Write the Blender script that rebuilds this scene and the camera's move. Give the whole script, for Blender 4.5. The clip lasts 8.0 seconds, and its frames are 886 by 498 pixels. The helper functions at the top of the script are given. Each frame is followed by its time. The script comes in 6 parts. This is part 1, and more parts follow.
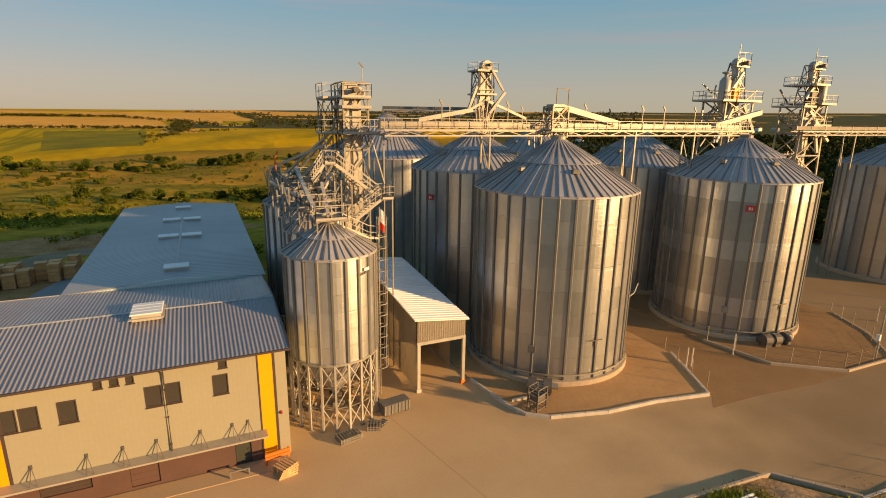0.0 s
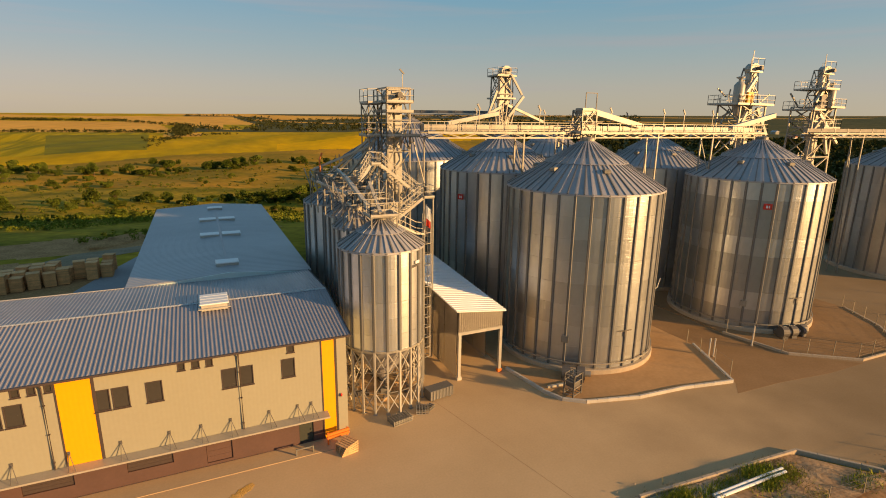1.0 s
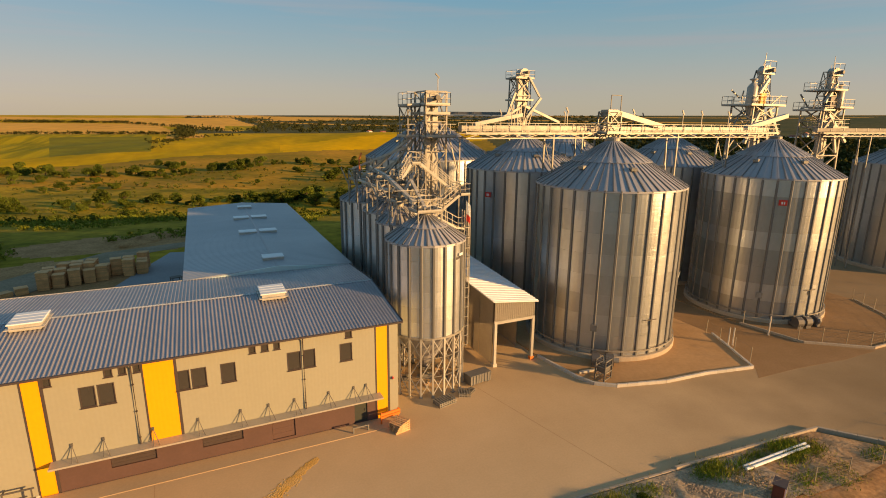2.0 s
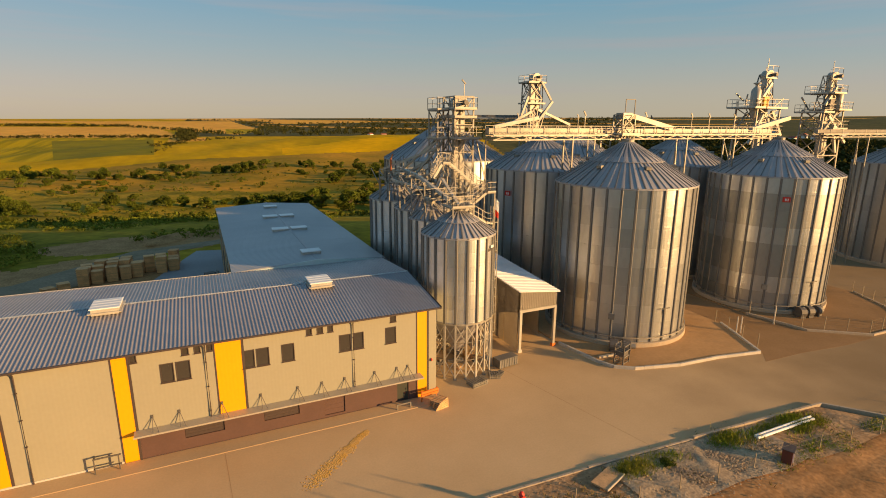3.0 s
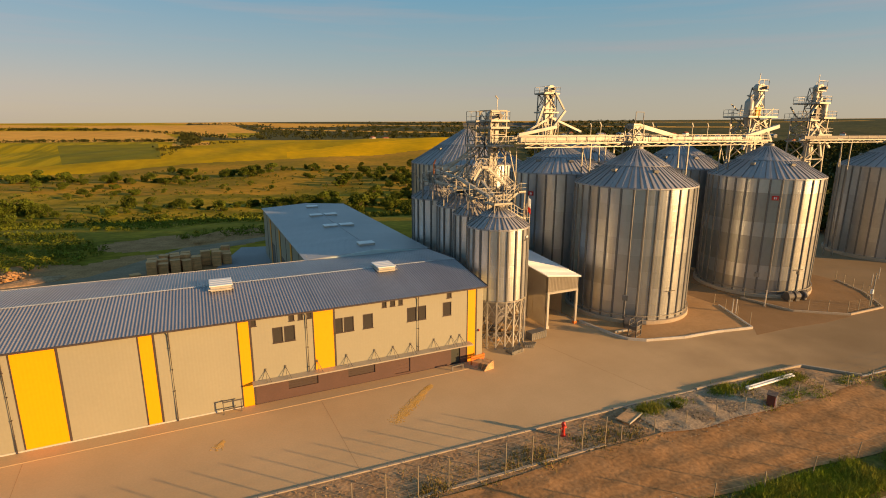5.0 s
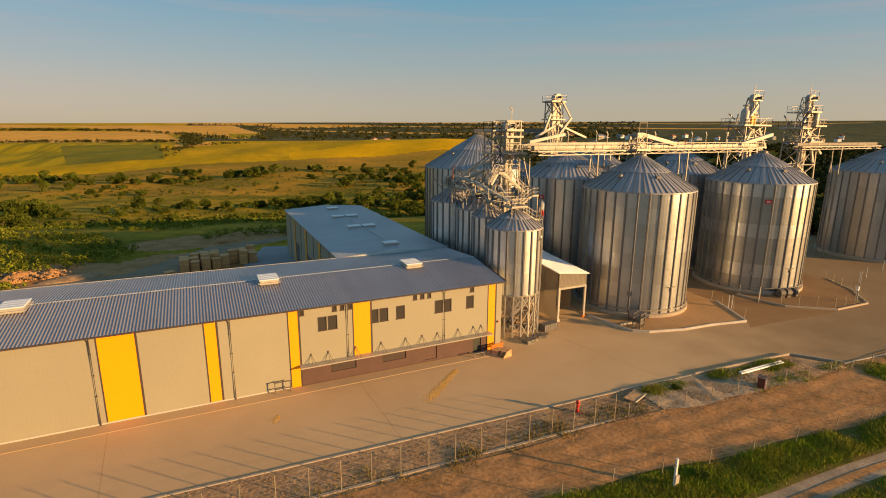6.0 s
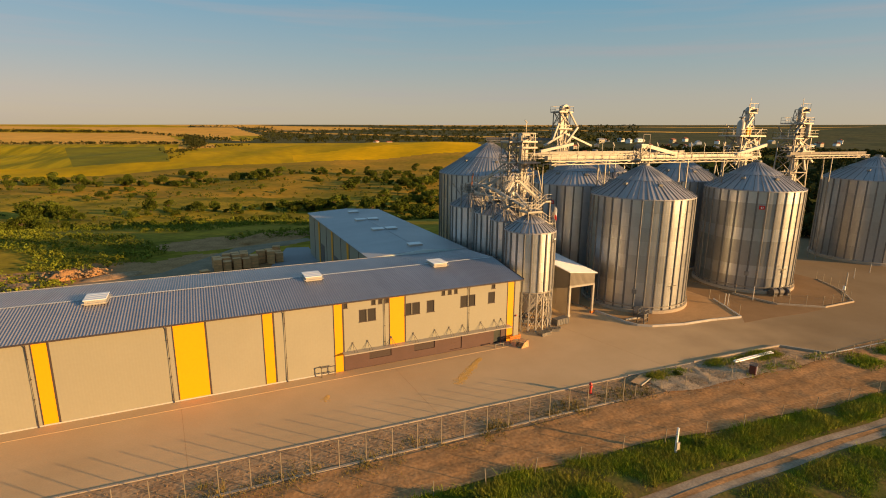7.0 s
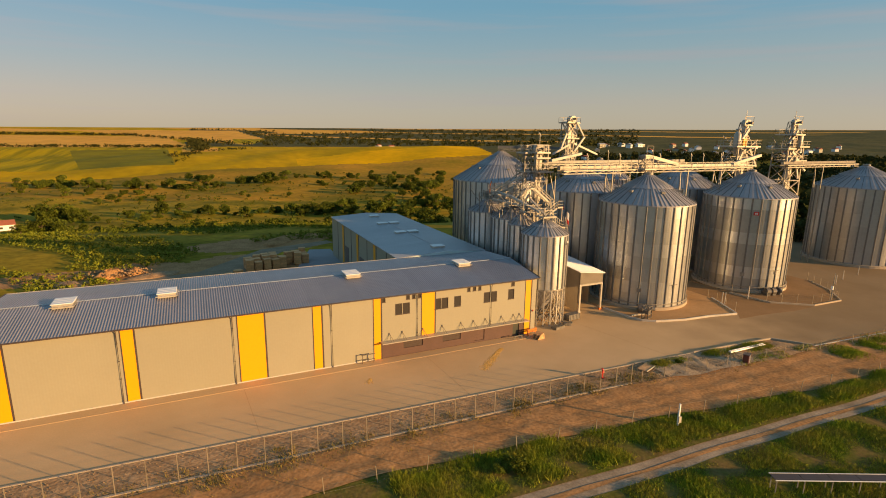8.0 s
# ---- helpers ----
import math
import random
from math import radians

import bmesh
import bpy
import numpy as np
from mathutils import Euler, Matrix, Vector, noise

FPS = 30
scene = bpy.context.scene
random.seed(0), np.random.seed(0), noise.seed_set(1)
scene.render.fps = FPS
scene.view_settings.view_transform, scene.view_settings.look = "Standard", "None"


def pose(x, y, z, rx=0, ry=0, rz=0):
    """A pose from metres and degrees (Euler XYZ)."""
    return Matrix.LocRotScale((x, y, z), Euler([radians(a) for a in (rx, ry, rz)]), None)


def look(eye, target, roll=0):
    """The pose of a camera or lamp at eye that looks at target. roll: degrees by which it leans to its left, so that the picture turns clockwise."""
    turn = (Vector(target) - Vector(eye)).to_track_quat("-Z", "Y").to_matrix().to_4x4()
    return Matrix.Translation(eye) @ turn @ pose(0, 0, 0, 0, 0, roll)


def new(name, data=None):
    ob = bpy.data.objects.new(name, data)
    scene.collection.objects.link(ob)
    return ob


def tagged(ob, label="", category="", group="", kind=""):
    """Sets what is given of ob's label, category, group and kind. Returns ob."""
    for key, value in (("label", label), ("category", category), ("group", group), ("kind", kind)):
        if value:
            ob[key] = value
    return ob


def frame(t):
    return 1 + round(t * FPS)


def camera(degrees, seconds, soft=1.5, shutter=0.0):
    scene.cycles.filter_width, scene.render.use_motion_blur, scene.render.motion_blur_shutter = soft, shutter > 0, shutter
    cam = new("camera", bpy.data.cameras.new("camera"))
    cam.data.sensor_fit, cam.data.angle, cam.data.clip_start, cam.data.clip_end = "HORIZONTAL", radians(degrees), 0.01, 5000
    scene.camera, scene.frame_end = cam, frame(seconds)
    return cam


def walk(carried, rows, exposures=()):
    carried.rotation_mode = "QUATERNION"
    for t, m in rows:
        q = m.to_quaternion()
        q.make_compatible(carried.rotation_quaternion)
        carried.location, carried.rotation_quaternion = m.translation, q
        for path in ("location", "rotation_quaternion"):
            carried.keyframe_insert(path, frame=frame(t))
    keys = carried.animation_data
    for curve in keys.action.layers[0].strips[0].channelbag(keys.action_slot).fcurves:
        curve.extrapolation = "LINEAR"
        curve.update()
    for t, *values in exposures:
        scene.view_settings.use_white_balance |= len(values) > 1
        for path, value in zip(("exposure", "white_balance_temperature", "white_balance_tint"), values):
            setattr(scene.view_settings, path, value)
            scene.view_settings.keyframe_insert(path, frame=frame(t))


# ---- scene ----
cam = camera(80.7, 8.0, 1.0)
PATH = [
    (0, (-0.921, -2.371, 21.927), (-0.102, -0.613, 21.437), 0.9),
    (0.5, (-3.074, -2.797, 21.859), (-2.252, -1.038, 21.377), 0.8),
    (1, (-5.13, -3.375, 21.866), (-4.308, -1.615, 21.388), 0.8),
    (1.5, (-7.16, -3.847, 21.891), (-6.34, -2.086, 21.413), 0.7),
    (3, (-13.354, -6.652, 21.94), (-12.532, -4.89, 21.473), 0.4),
    (3.5, (-15.228, -8.033, 22.005), (-14.408, -6.269, 21.54), 0.3),
    (4, (-17.122, -9.549, 22.102), (-16.3, -7.786, 21.639), 0.2),
    (4.5, (-19.125, -11.182, 22.332), (-18.302, -9.418, 21.874), 0.2),
    (6, (-25.71, -16.55, 23.685), (-24.883, -14.786, 23.232), 0.4),
    (6.5, (-28.208, -18.6, 24.237), (-27.381, -16.835, 23.789), 0.5),
    (7, (-30.864, -20.79, 24.871), (-30.036, -19.025, 24.427), 0.6),
    (7.5, (-33.682, -23.019, 25.481), (-32.852, -21.253, 25.042), 0.7),
    (8, (-36.587, -25.418, 26.028), (-35.757, -23.65, 25.597), 0.8),
]
walk(cam, [(t, look(eye, target, roll)) for t, eye, target, roll in PATH], [(0, 0.72, 7250, 13), (8, 0.72, 7250, 13)])

# ---- light ----
SUN_AZ, SUN_EL = 134.5, 10.5  # degrees clockwise from +y, above the horizon
sky_world = bpy.data.worlds.new("sky")
scene.world = sky_world
sky_world.use_nodes = True
sky_tree = sky_world.node_tree
sky_tex = sky_tree.nodes.new("ShaderNodeTexSky")
sky_tex.sky_type = "NISHITA"
sky_tex.sun_disc = False
sky_tex.sun_elevation = radians(SUN_EL)
sky_tex.sun_rotation = radians(SUN_AZ)
sky_tex.air_density, sky_tex.dust_density, sky_tex.ozone_density = 1.0, 0.5, 1.3
sky_sep, sky_com = sky_tree.nodes.new("ShaderNodeSeparateColor"), sky_tree.nodes.new("ShaderNodeCombineColor")
sky_tree.links.new(sky_tex.outputs[0], sky_sep.inputs[0])
for k, (gain, power) in enumerate(((0.735, 1.12), (1.37, 0.74), (1.08, 1.0))):  # evening haze: less green where the sky is bright
    pw, ga = sky_tree.nodes.new("ShaderNodeMath"), sky_tree.nodes.new("ShaderNodeMath")
    pw.operation, ga.operation = "POWER", "MULTIPLY"
    pw.inputs[1].default_value, ga.inputs[1].default_value = power, gain
    sky_tree.links.new(sky_sep.outputs[k], pw.inputs[0])
    sky_tree.links.new(pw.outputs[0], ga.inputs[0])
    sky_tree.links.new(ga.outputs[0], sky_com.inputs[k])
SKY_STRENGTH = 0.064
# evening haze: a pale rose layer near the horizon that clears to blue higher up, with thin stratus in it
sky_co, sky_xyz, sky_ramp = sky_tree.nodes.new("ShaderNodeTexCoord"), sky_tree.nodes.new("ShaderNodeSeparateXYZ"), sky_tree.nodes.new("ShaderNodeValToRGB")
sky_tree.links.new(sky_co.outputs["Generated"], sky_xyz.inputs[0])
sky_tree.links.new(sky_xyz.outputs[2], sky_ramp.inputs[0])
HAZE = ((0.0, (0.46, 0.415, 0.355)), (0.06, (0.42, 0.405, 0.385)), (0.12, (0.30, 0.395, 0.45)), (0.215, (0.15, 0.355, 0.53)), (1.0, (0.075, 0.18, 0.36)))
while len(sky_ramp.color_ramp.elements) < len(HAZE):
    sky_ramp.color_ramp.elements.new(0.5)
for el, (at, col) in zip(sky_ramp.color_ramp.elements, HAZE):
    el.position, el.color = at, (*col, 1)
sky_map, sky_noise, sky_veil, sky_cloud = (sky_tree.nodes.new(k) for k in ("ShaderNodeMapping", "ShaderNodeTexNoise", "ShaderNodeMapRange", "ShaderNodeMix"))
sky_map.inputs["Scale"].default_value, sky_noise.inputs["Scale"].default_value, sky_noise.inputs["Detail"].default_value = (1.2, 1.2, 22), 2.2, 5
sky_veil.inputs["From Min"].default_value, sky_veil.inputs["From Max"].default_value, sky_veil.inputs["To Max"].default_value = 0.5, 0.75, 0.5
sky_cloud.data_type = "RGBA"
sky_cloud.inputs[7].default_value = (0.40, 0.375, 0.42, 1)
sky_tree.links.new(sky_co.outputs["Generated"], sky_map.inputs[0])
sky_tree.links.new(sky_map.outputs[0], sky_noise.inputs[0])
sky_tree.links.new(sky_noise.outputs[0], sky_veil.inputs["Value"])
sky_tree.links.new(sky_veil.outputs[0], sky_cloud.inputs[0])
sky_tree.links.new(sky_ramp.outputs[0], sky_cloud.inputs[6])
sky_gain, sky_mix = sky_tree.nodes.new("ShaderNodeVectorMath"), sky_tree.nodes.new("ShaderNodeMix")
sky_gain.operation, sky_gain.inputs["Scale"].default_value = "SCALE", 10.3
sky_mix.data_type, sky_mix.inputs[0].default_value = "RGBA", 0.7
sky_tree.links.new(sky_cloud.outputs[2], sky_gain.inputs[0])
sky_tree.links.new(sky_com.outputs[0], sky_mix.inputs[6])
sky_tree.links.new(sky_gain.outputs[0], sky_mix.inputs[7])
sky_tree.links.new(sky_mix.outputs[2], sky_tree.nodes["Background"].inputs[0])
sky_tree.nodes["Background"].inputs[1].default_value = SKY_STRENGTH
sun_data = bpy.data.lights.new("sun", "SUN")
sun_data.energy, sun_data.angle, sun_data.color = 5.0, radians(1.1), (1.0, 0.615, 0.26)
sun = new("sun", sun_data)
_a, _e = radians(SUN_AZ), radians(SUN_EL)
SUN_DIR = Vector((math.sin(_a) * math.cos(_e), math.cos(_a) * math.cos(_e), math.sin(_e)))
sun.matrix_world = look(SUN_DIR * 300, (0, 0, 0))


# ---- materials ----
def material(name, colour, rough=0.7, metal=0.0, var=0.15, scale=1.0, fine=12.0, bump=0.0, second=None, mix=0.5, island=0.0, thing_var=0.0,
             stripes=None, stretch=(1, 1, 1), edge=0.12, spec=0.5):
    """A surface with stains at `scale` per metre and grain at `fine` per metre. second: a colour that the stains blend to.
    stripes: (axis, pitch, depth) of a ribbed relief."""
    mat = bpy.data.materials.new(name)
    mat.use_nodes = True
    nt = mat.node_tree
    N, L = nt.nodes, nt.links
    bsdf = N["Principled BSDF"]
    geo = N.new("ShaderNodeNewGeometry")
    mp = N.new("ShaderNodeMapping")
    mp.inputs["Scale"].default_value = stretch
    L.new(geo.outputs["Position"], mp.inputs["Vector"])
    big = N.new("ShaderNodeTexNoise")
    big.inputs["Scale"].default_value, big.inputs["Detail"].default_value, big.inputs["Roughness"].default_value = scale, 6, 0.6
    L.new(mp.outputs[0], big.inputs["Vector"])
    small = N.new("ShaderNodeTexNoise")
    small.inputs["Scale"].default_value, small.inputs["Detail"].default_value = fine, 4
    L.new(mp.outputs[0], small.inputs["Vector"])
    ramp = N.new("ShaderNodeMapRange")
    ramp.inputs["From Min"].default_value, ramp.inputs["From Max"].default_value = 0.5 - edge, 0.5 + edge
    ramp.inputs["To Max"].default_value = mix
    L.new(big.outputs["Fac"], ramp.inputs["Value"])
    blend = N.new("ShaderNodeMix")
    blend.data_type = "RGBA"
    blend.inputs[6].default_value = (*colour, 1)
    blend.inputs[7].default_value = (*(second or [c * (1 - var) for c in colour]), 1)
    L.new(ramp.outputs[0], blend.inputs[0])
    val = N.new("ShaderNodeMapRange")
    val.inputs["From Min"].default_value, val.inputs["From Max"].default_value = 0.25, 0.75
    val.inputs["To Min"].default_value, val.inputs["To Max"].default_value = 1 - var, 1 + var
    L.new(small.outputs["Fac"], val.inputs["Value"])
    out = val.outputs[0]
    for amount, node, sock in ((island, geo, "Random Per Island"), (thing_var, N.new("ShaderNodeObjectInfo"), "Random")):
        if amount:
            mr = N.new("ShaderNodeMapRange")
            mr.inputs["To Min"].default_value, mr.inputs["To Max"].default_value = 1 - amount, 1 + amount
            L.new(node.outputs[sock], mr.inputs["Value"])
            mul = N.new("ShaderNodeMath")
            mul.operation = "MULTIPLY"
            L.new(out, mul.inputs[0]), L.new(mr.outputs[0], mul.inputs[1])
            out = mul.outputs[0]
    tint = N.new("ShaderNodeVectorMath")
    tint.operation = "SCALE"
    L.new(blend.outputs[2], tint.inputs[0]), L.new(out, tint.inputs["Scale"])
    L.new(tint.outputs[0], bsdf.inputs["Base Color"])
    rr = N.new("ShaderNodeMapRange")
    rr.inputs["To Min"].default_value, rr.inputs["To Max"].default_value = max(0.02, rough - 0.1), min(1, rough + 0.1)
    L.new(big.outputs["Fac"], rr.inputs["Value"])
    L.new(rr.outputs[0], bsdf.inputs["Roughness"])
    bsdf.inputs["Metallic"].default_value = metal
    bsdf.inputs["Specular IOR Level"].default_value = spec
    last = None
    if bump:
        b = N.new("ShaderNodeBump")
        b.inputs["Strength"].default_value, b.inputs["Distance"].default_value = 0.6, bump
        L.new(small.outputs["Fac"], b.inputs["Height"])
        last = b
    if stripes and stripes[0] == "rolled":  # fine horizontal rolling of the sheet
        mp2, fine_n, b2 = N.new("ShaderNodeMapping"), N.new("ShaderNodeTexNoise"), N.new("ShaderNodeBump")
        mp2.inputs["Scale"].default_value = (0.5, 0.5, 1 / stripes[1])
        L.new(geo.outputs["Position"], mp2.inputs["Vector"])
        L.new(mp2.outputs[0], fine_n.inputs["Vector"])
        fine_n.inputs["Scale"].default_value, fine_n.inputs["Detail"].default_value = 1.0, 1
        b2.inputs["Strength"].default_value, b2.inputs["Distance"].default_value = 1.0, stripes[2]
        L.new(fine_n.outputs["Fac"], b2.inputs["Height"])
        last = b2
    elif stripes:
        axis, pitch, depth = stripes
        tc = N.new("ShaderNodeSeparateXYZ")
        L.new(geo.outputs["Position"], tc.inputs[0])
        m1 = N.new("ShaderNodeMath")
        m1.operation = "MULTIPLY"
        m1.inputs[1].default_value = math.tau / pitch
        L.new(tc.outputs[axis], m1.inputs[0])
        m2 = N.new("ShaderNodeMath")
        m2.operation = "SINE"
        L.new(m1.outputs[0], m2.inputs[0])
        b2 = N.new("ShaderNodeBump")
        b2.inputs["Strength"].default_value, b2.inputs["Distance"].default_value = 1.0, depth
        L.new(m2.outputs[0], b2.inputs["Height"])
        if last:
            L.new(last.outputs[0], b2.inputs["Normal"])
        last = b2
    if last:
        L.new(last.outputs[0], bsdf.inputs["Normal"])
    return mat


M_SILO = material("galvanised_corrugated_wall", (0.555, 0.585, 0.61), 0.36, 0.93, 0.05, 0.25, 3, 0, (0.465, 0.495, 0.52), 0.6, 0, 0.12, ("rolled", 0.02, 0.006), (1, 1, 0.5))
# dull sheet of the banded silo; on the end silo it stands for shade
M_SILO_DULL_SHADE = material("dull_corrugated_wall", (0.39, 0.405, 0.415), 0.4, 0.9, 0.06, 0.25, 3, 0, (0.38, 0.38, 0.365), 0.6, 0, 0.08, ("rolled", 0.02, 0.006), (1, 1, 0.5))
M_SILO_LIGHT = material("bright_galvanised_wall", (0.78, 0.81, 0.83), 0.38, 0.9, 0.05, 0.25, 3, 0, (0.72, 0.73, 0.72), 0.6, 0, 0.08, ("rolled", 0.02, 0.006), (1, 1, 0.5))
M_SILO_ROOF = material("galvanised_roof_sheet", (0.40, 0.39, 0.40), 0.5, 0.15, 0.05, 0.4, 5, 0, (0.32, 0.315, 0.325), 0.6, 0, 0.08)
M_STIFF = material("zinc_stiffener", (0.19, 0.187, 0.18), 0.5, 0.4, 0.12, 0.8, 9)
M_STEEL = material("galvanised_frame_steel", (0.33, 0.31, 0.27), 0.45, 0.3, 0.12, 1.2, 9, 0, (0.20, 0.185, 0.155), 0.7, thing_var=0.2)
M_CREAM = material("pale_conveyor_paint", (0.49, 0.465, 0.405), 0.45, 0.1, 0.06, 0.8, 8, 0, (0.35, 0.32, 0.27), 0.6, thing_var=0.12)
M_DARKSTEEL = material("weathered_dark_steel", (0.14, 0.13, 0.12), 0.6, 0.4, 0.15, 1.0, 8)
M_PANEL = material("beige_grey_wall_panel", (0.335, 0.315, 0.235), 0.55, 0.0, 0.03, 0.12, 4, 0, (0.305, 0.287, 0.213), 0.7, 0, 0.02, (0, 0.25, 0.0006))
M_YELLOW = material("yellow_wall_panel", (0.9, 0.38, 0.008), 0.5, 0, 0.03, 0.2, 5, 0, (0.86, 0.36, 0.008), 0.6, 0, 0, (0, 0.25, 0.0006))
M_TRIM = material("dark_brown_trim", (0.075, 0.055, 0.05), 0.5, 0.1, 0.1, 1, 8)
M_BROWN = material("brown_plinth_panel", (0.115, 0.065, 0.055), 0.6, 0, 0.06, 0.4, 7, 0, (0.09, 0.052, 0.045), 0.6, 0, 0.04)
M_ROOF = material("grey_ribbed_roof_sheet", (0.35, 0.335, 0.36), 0.38, 0.3, 0.05, 0.2, 6, 0, (0.30, 0.29, 0.315), 0.6, 0, 0.04)
M_ROOF2 = material("pale_grey_roof_membrane", (0.40, 0.405, 0.42), 0.4, 0.3, 0.03, 0.1, 3, 0, (0.36, 0.365, 0.38), 0.6, 0, 0.03)
M_WHITE = material("white_polycarbonate", (0.78, 0.8, 0.8), 0.35, 0, 0.04, 1, 8)
M_TEAL = material("pale_teal_flashing", (0.6, 0.74, 0.72), 0.35, 0.3, 0.05, 1, 8)
M_GLASS = material("dark_window_glass", (0.055, 0.05, 0.045), 0.25, 0, 0.05, 1, 5)
M_CONC = material("yard_concrete", (0.65, 0.46, 0.262), 0.85, 0, 0.05, 0.1, 7, 0.004, (0.51, 0.35, 0.19), 0.8, 0, 0.05, edge=0.2, spec=0.05)
M_CONC_OLD = material("older_grey_concrete", (0.57, 0.41, 0.24), 0.85, 0, 0.06, 0.09, 7, 0.004, (0.46, 0.32, 0.185), 0.8, edge=0.2, spec=0.05)


def tint_along_x(mat, x0, x1, tint):
    """Blends a tint in along x, past a ragged edge; the concrete shows darker."""
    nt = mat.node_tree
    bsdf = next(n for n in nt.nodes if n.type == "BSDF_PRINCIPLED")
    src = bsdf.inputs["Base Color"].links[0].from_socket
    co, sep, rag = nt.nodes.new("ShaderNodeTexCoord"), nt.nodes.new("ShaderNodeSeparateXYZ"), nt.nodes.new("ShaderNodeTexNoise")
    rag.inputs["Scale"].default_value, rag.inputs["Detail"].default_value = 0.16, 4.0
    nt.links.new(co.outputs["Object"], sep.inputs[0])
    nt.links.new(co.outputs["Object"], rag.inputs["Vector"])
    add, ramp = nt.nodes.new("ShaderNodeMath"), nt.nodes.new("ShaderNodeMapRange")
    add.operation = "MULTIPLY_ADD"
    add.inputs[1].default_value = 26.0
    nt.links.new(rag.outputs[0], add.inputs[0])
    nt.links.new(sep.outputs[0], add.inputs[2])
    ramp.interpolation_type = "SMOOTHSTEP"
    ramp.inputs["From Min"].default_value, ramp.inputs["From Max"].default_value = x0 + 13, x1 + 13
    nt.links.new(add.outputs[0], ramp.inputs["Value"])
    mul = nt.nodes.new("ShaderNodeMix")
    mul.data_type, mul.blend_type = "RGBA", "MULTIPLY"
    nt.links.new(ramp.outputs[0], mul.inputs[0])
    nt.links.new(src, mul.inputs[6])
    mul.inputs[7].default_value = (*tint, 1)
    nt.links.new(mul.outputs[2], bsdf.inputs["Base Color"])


tint_along_x(M_CONC, 12, 46, (0.53, 0.53, 0.53))

M_CONC_D = material("dusty_apron_concrete", (0.50, 0.31, 0.155), 0.9, 0, 0.08, 0.16, 3, 0.004, (0.38, 0.225, 0.105), 0.8, edge=0.18, spec=0.05)
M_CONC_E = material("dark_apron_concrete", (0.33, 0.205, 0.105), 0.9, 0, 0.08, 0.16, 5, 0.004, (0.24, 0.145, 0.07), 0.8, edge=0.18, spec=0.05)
M_TRACK = material("grey_brown_track", (0.42, 0.33, 0.235), 0.95, 0, 0.25, 0.4, 5, 0.02, (0.26, 0.195, 0.13), 0.8, spec=0.05)
M_KERB = material("kerb_concrete", (0.5, 0.46, 0.4), 0.85, 0, 0.1, 1.0, 9, 0.003, thing_var=0.08)
M_BASE = material("silo_foundation_concrete", (0.42, 0.34, 0.25), 0.9, 0, 0.12, 0.8, 8, 0.005)
M_RED = material("red_enamel", (0.62, 0.04, 0.025), 0.45, 0, 0.06, 2, 9)
M_ORANGE = material("orange_painted_steel", (0.75, 0.19, 0.03), 0.5, 0, 0.08, 2, 9)
M_WOOD = material("pallet_wood", (0.70, 0.43, 0.21), 0.8, 0, 0.15, 1.5, 14, 0.003, (0.38, 0.24, 0.13), 0.7, 0.15, 0.15)
M_CRATE = material("orange_brown_pallet_wood", (0.85, 0.43, 0.17), 0.8, 0, 0.15, 1.5, 14, 0.003, (0.62, 0.30, 0.12), 0.7, 0.15, 0.15)
M_DIRT = material("brown_bare_earth", (0.46, 0.25, 0.11), 0.95, 0, 0.3, 0.3, 3.5, 0.04, (0.32, 0.17, 0.072), 0.8, spec=0.05)
M_RUBBLE = material("stony_earth", (0.45, 0.29, 0.16), 0.95, 0, 0.35, 0.5, 3.5, 0.08, (0.3, 0.185, 0.1), 0.8, spec=0.05)
M_GRAVEL = material("pale_gravel", (0.47, 0.35, 0.225), 0.95, 0, 0.35, 0.6, 6, 0.05, (0.36, 0.265, 0.175), 0.8, spec=0.05)
M_STONE = material("loose_stone", (0.36, 0.235, 0.135), 0.9, 0, 0.2, 1, 6, 0.01, None, 0.5, 0.35, spec=0.05)
M_GRASS = material("verge_grass", (0.10, 0.12, 0.015), 0.9, 0, 0.3, 0.3, 3, 0.06, (0.20, 0.13, 0.05), 0.9, spec=0.05)
M_MEADOW = material("dry_meadow", (0.40, 0.265, 0.024), 0.95, 0, 0.35, 0.035, 0.5, 0.05, (0.15, 0.135, 0.013), 1.0, edge=0.13, spec=0.05)
M_SLOPE = material("brown_pasture", (0.45, 0.245, 0.028), 0.95, 0, 0.22, 0.014, 0.2, 0.05, (0.22, 0.165, 0.016), 1.0, edge=0.15, spec=0.05)
M_SUNFL = material("sunflower_crop", (0.60, 0.355, 0.004), 0.95, 0, 0.15, 0.008, 0.08, 0.05, (0.40, 0.265, 0.005), 0.9, stretch=(1, 0.4, 1), spec=0.05)
M_SUNFL_B = material("sunflower_crop_in_flower", (0.78, 0.43, 0.003), 0.95, 0, 0.12, 0.01, 0.1, 0.05, (0.60, 0.345, 0.004), 0.9, spec=0.05)
M_CORN = material("green_crop_rows", (0.48, 0.33, 0.008), 0.95, 0, 0.12, 0.03, 0.1, 0.05, (0.24, 0.20, 0.008), 0.9, stretch=(2.2, 0.12, 1), edge=0.07, spec=0.05)
M_CORN_D = material("dark_green_crop", (0.25, 0.215, 0.014), 0.95, 0, 0.1, 0.02, 0.1, 0.05, (0.18, 0.16, 0.018), 0.8, spec=0.05)
M_WHEAT = material("ripe_wheat", (0.82, 0.43, 0.075), 0.95, 0, 0.12, 0.004, 0.03, 0.05, (0.7, 0.35, 0.06), 0.9, stretch=(1, 0.3, 1), spec=0.05)
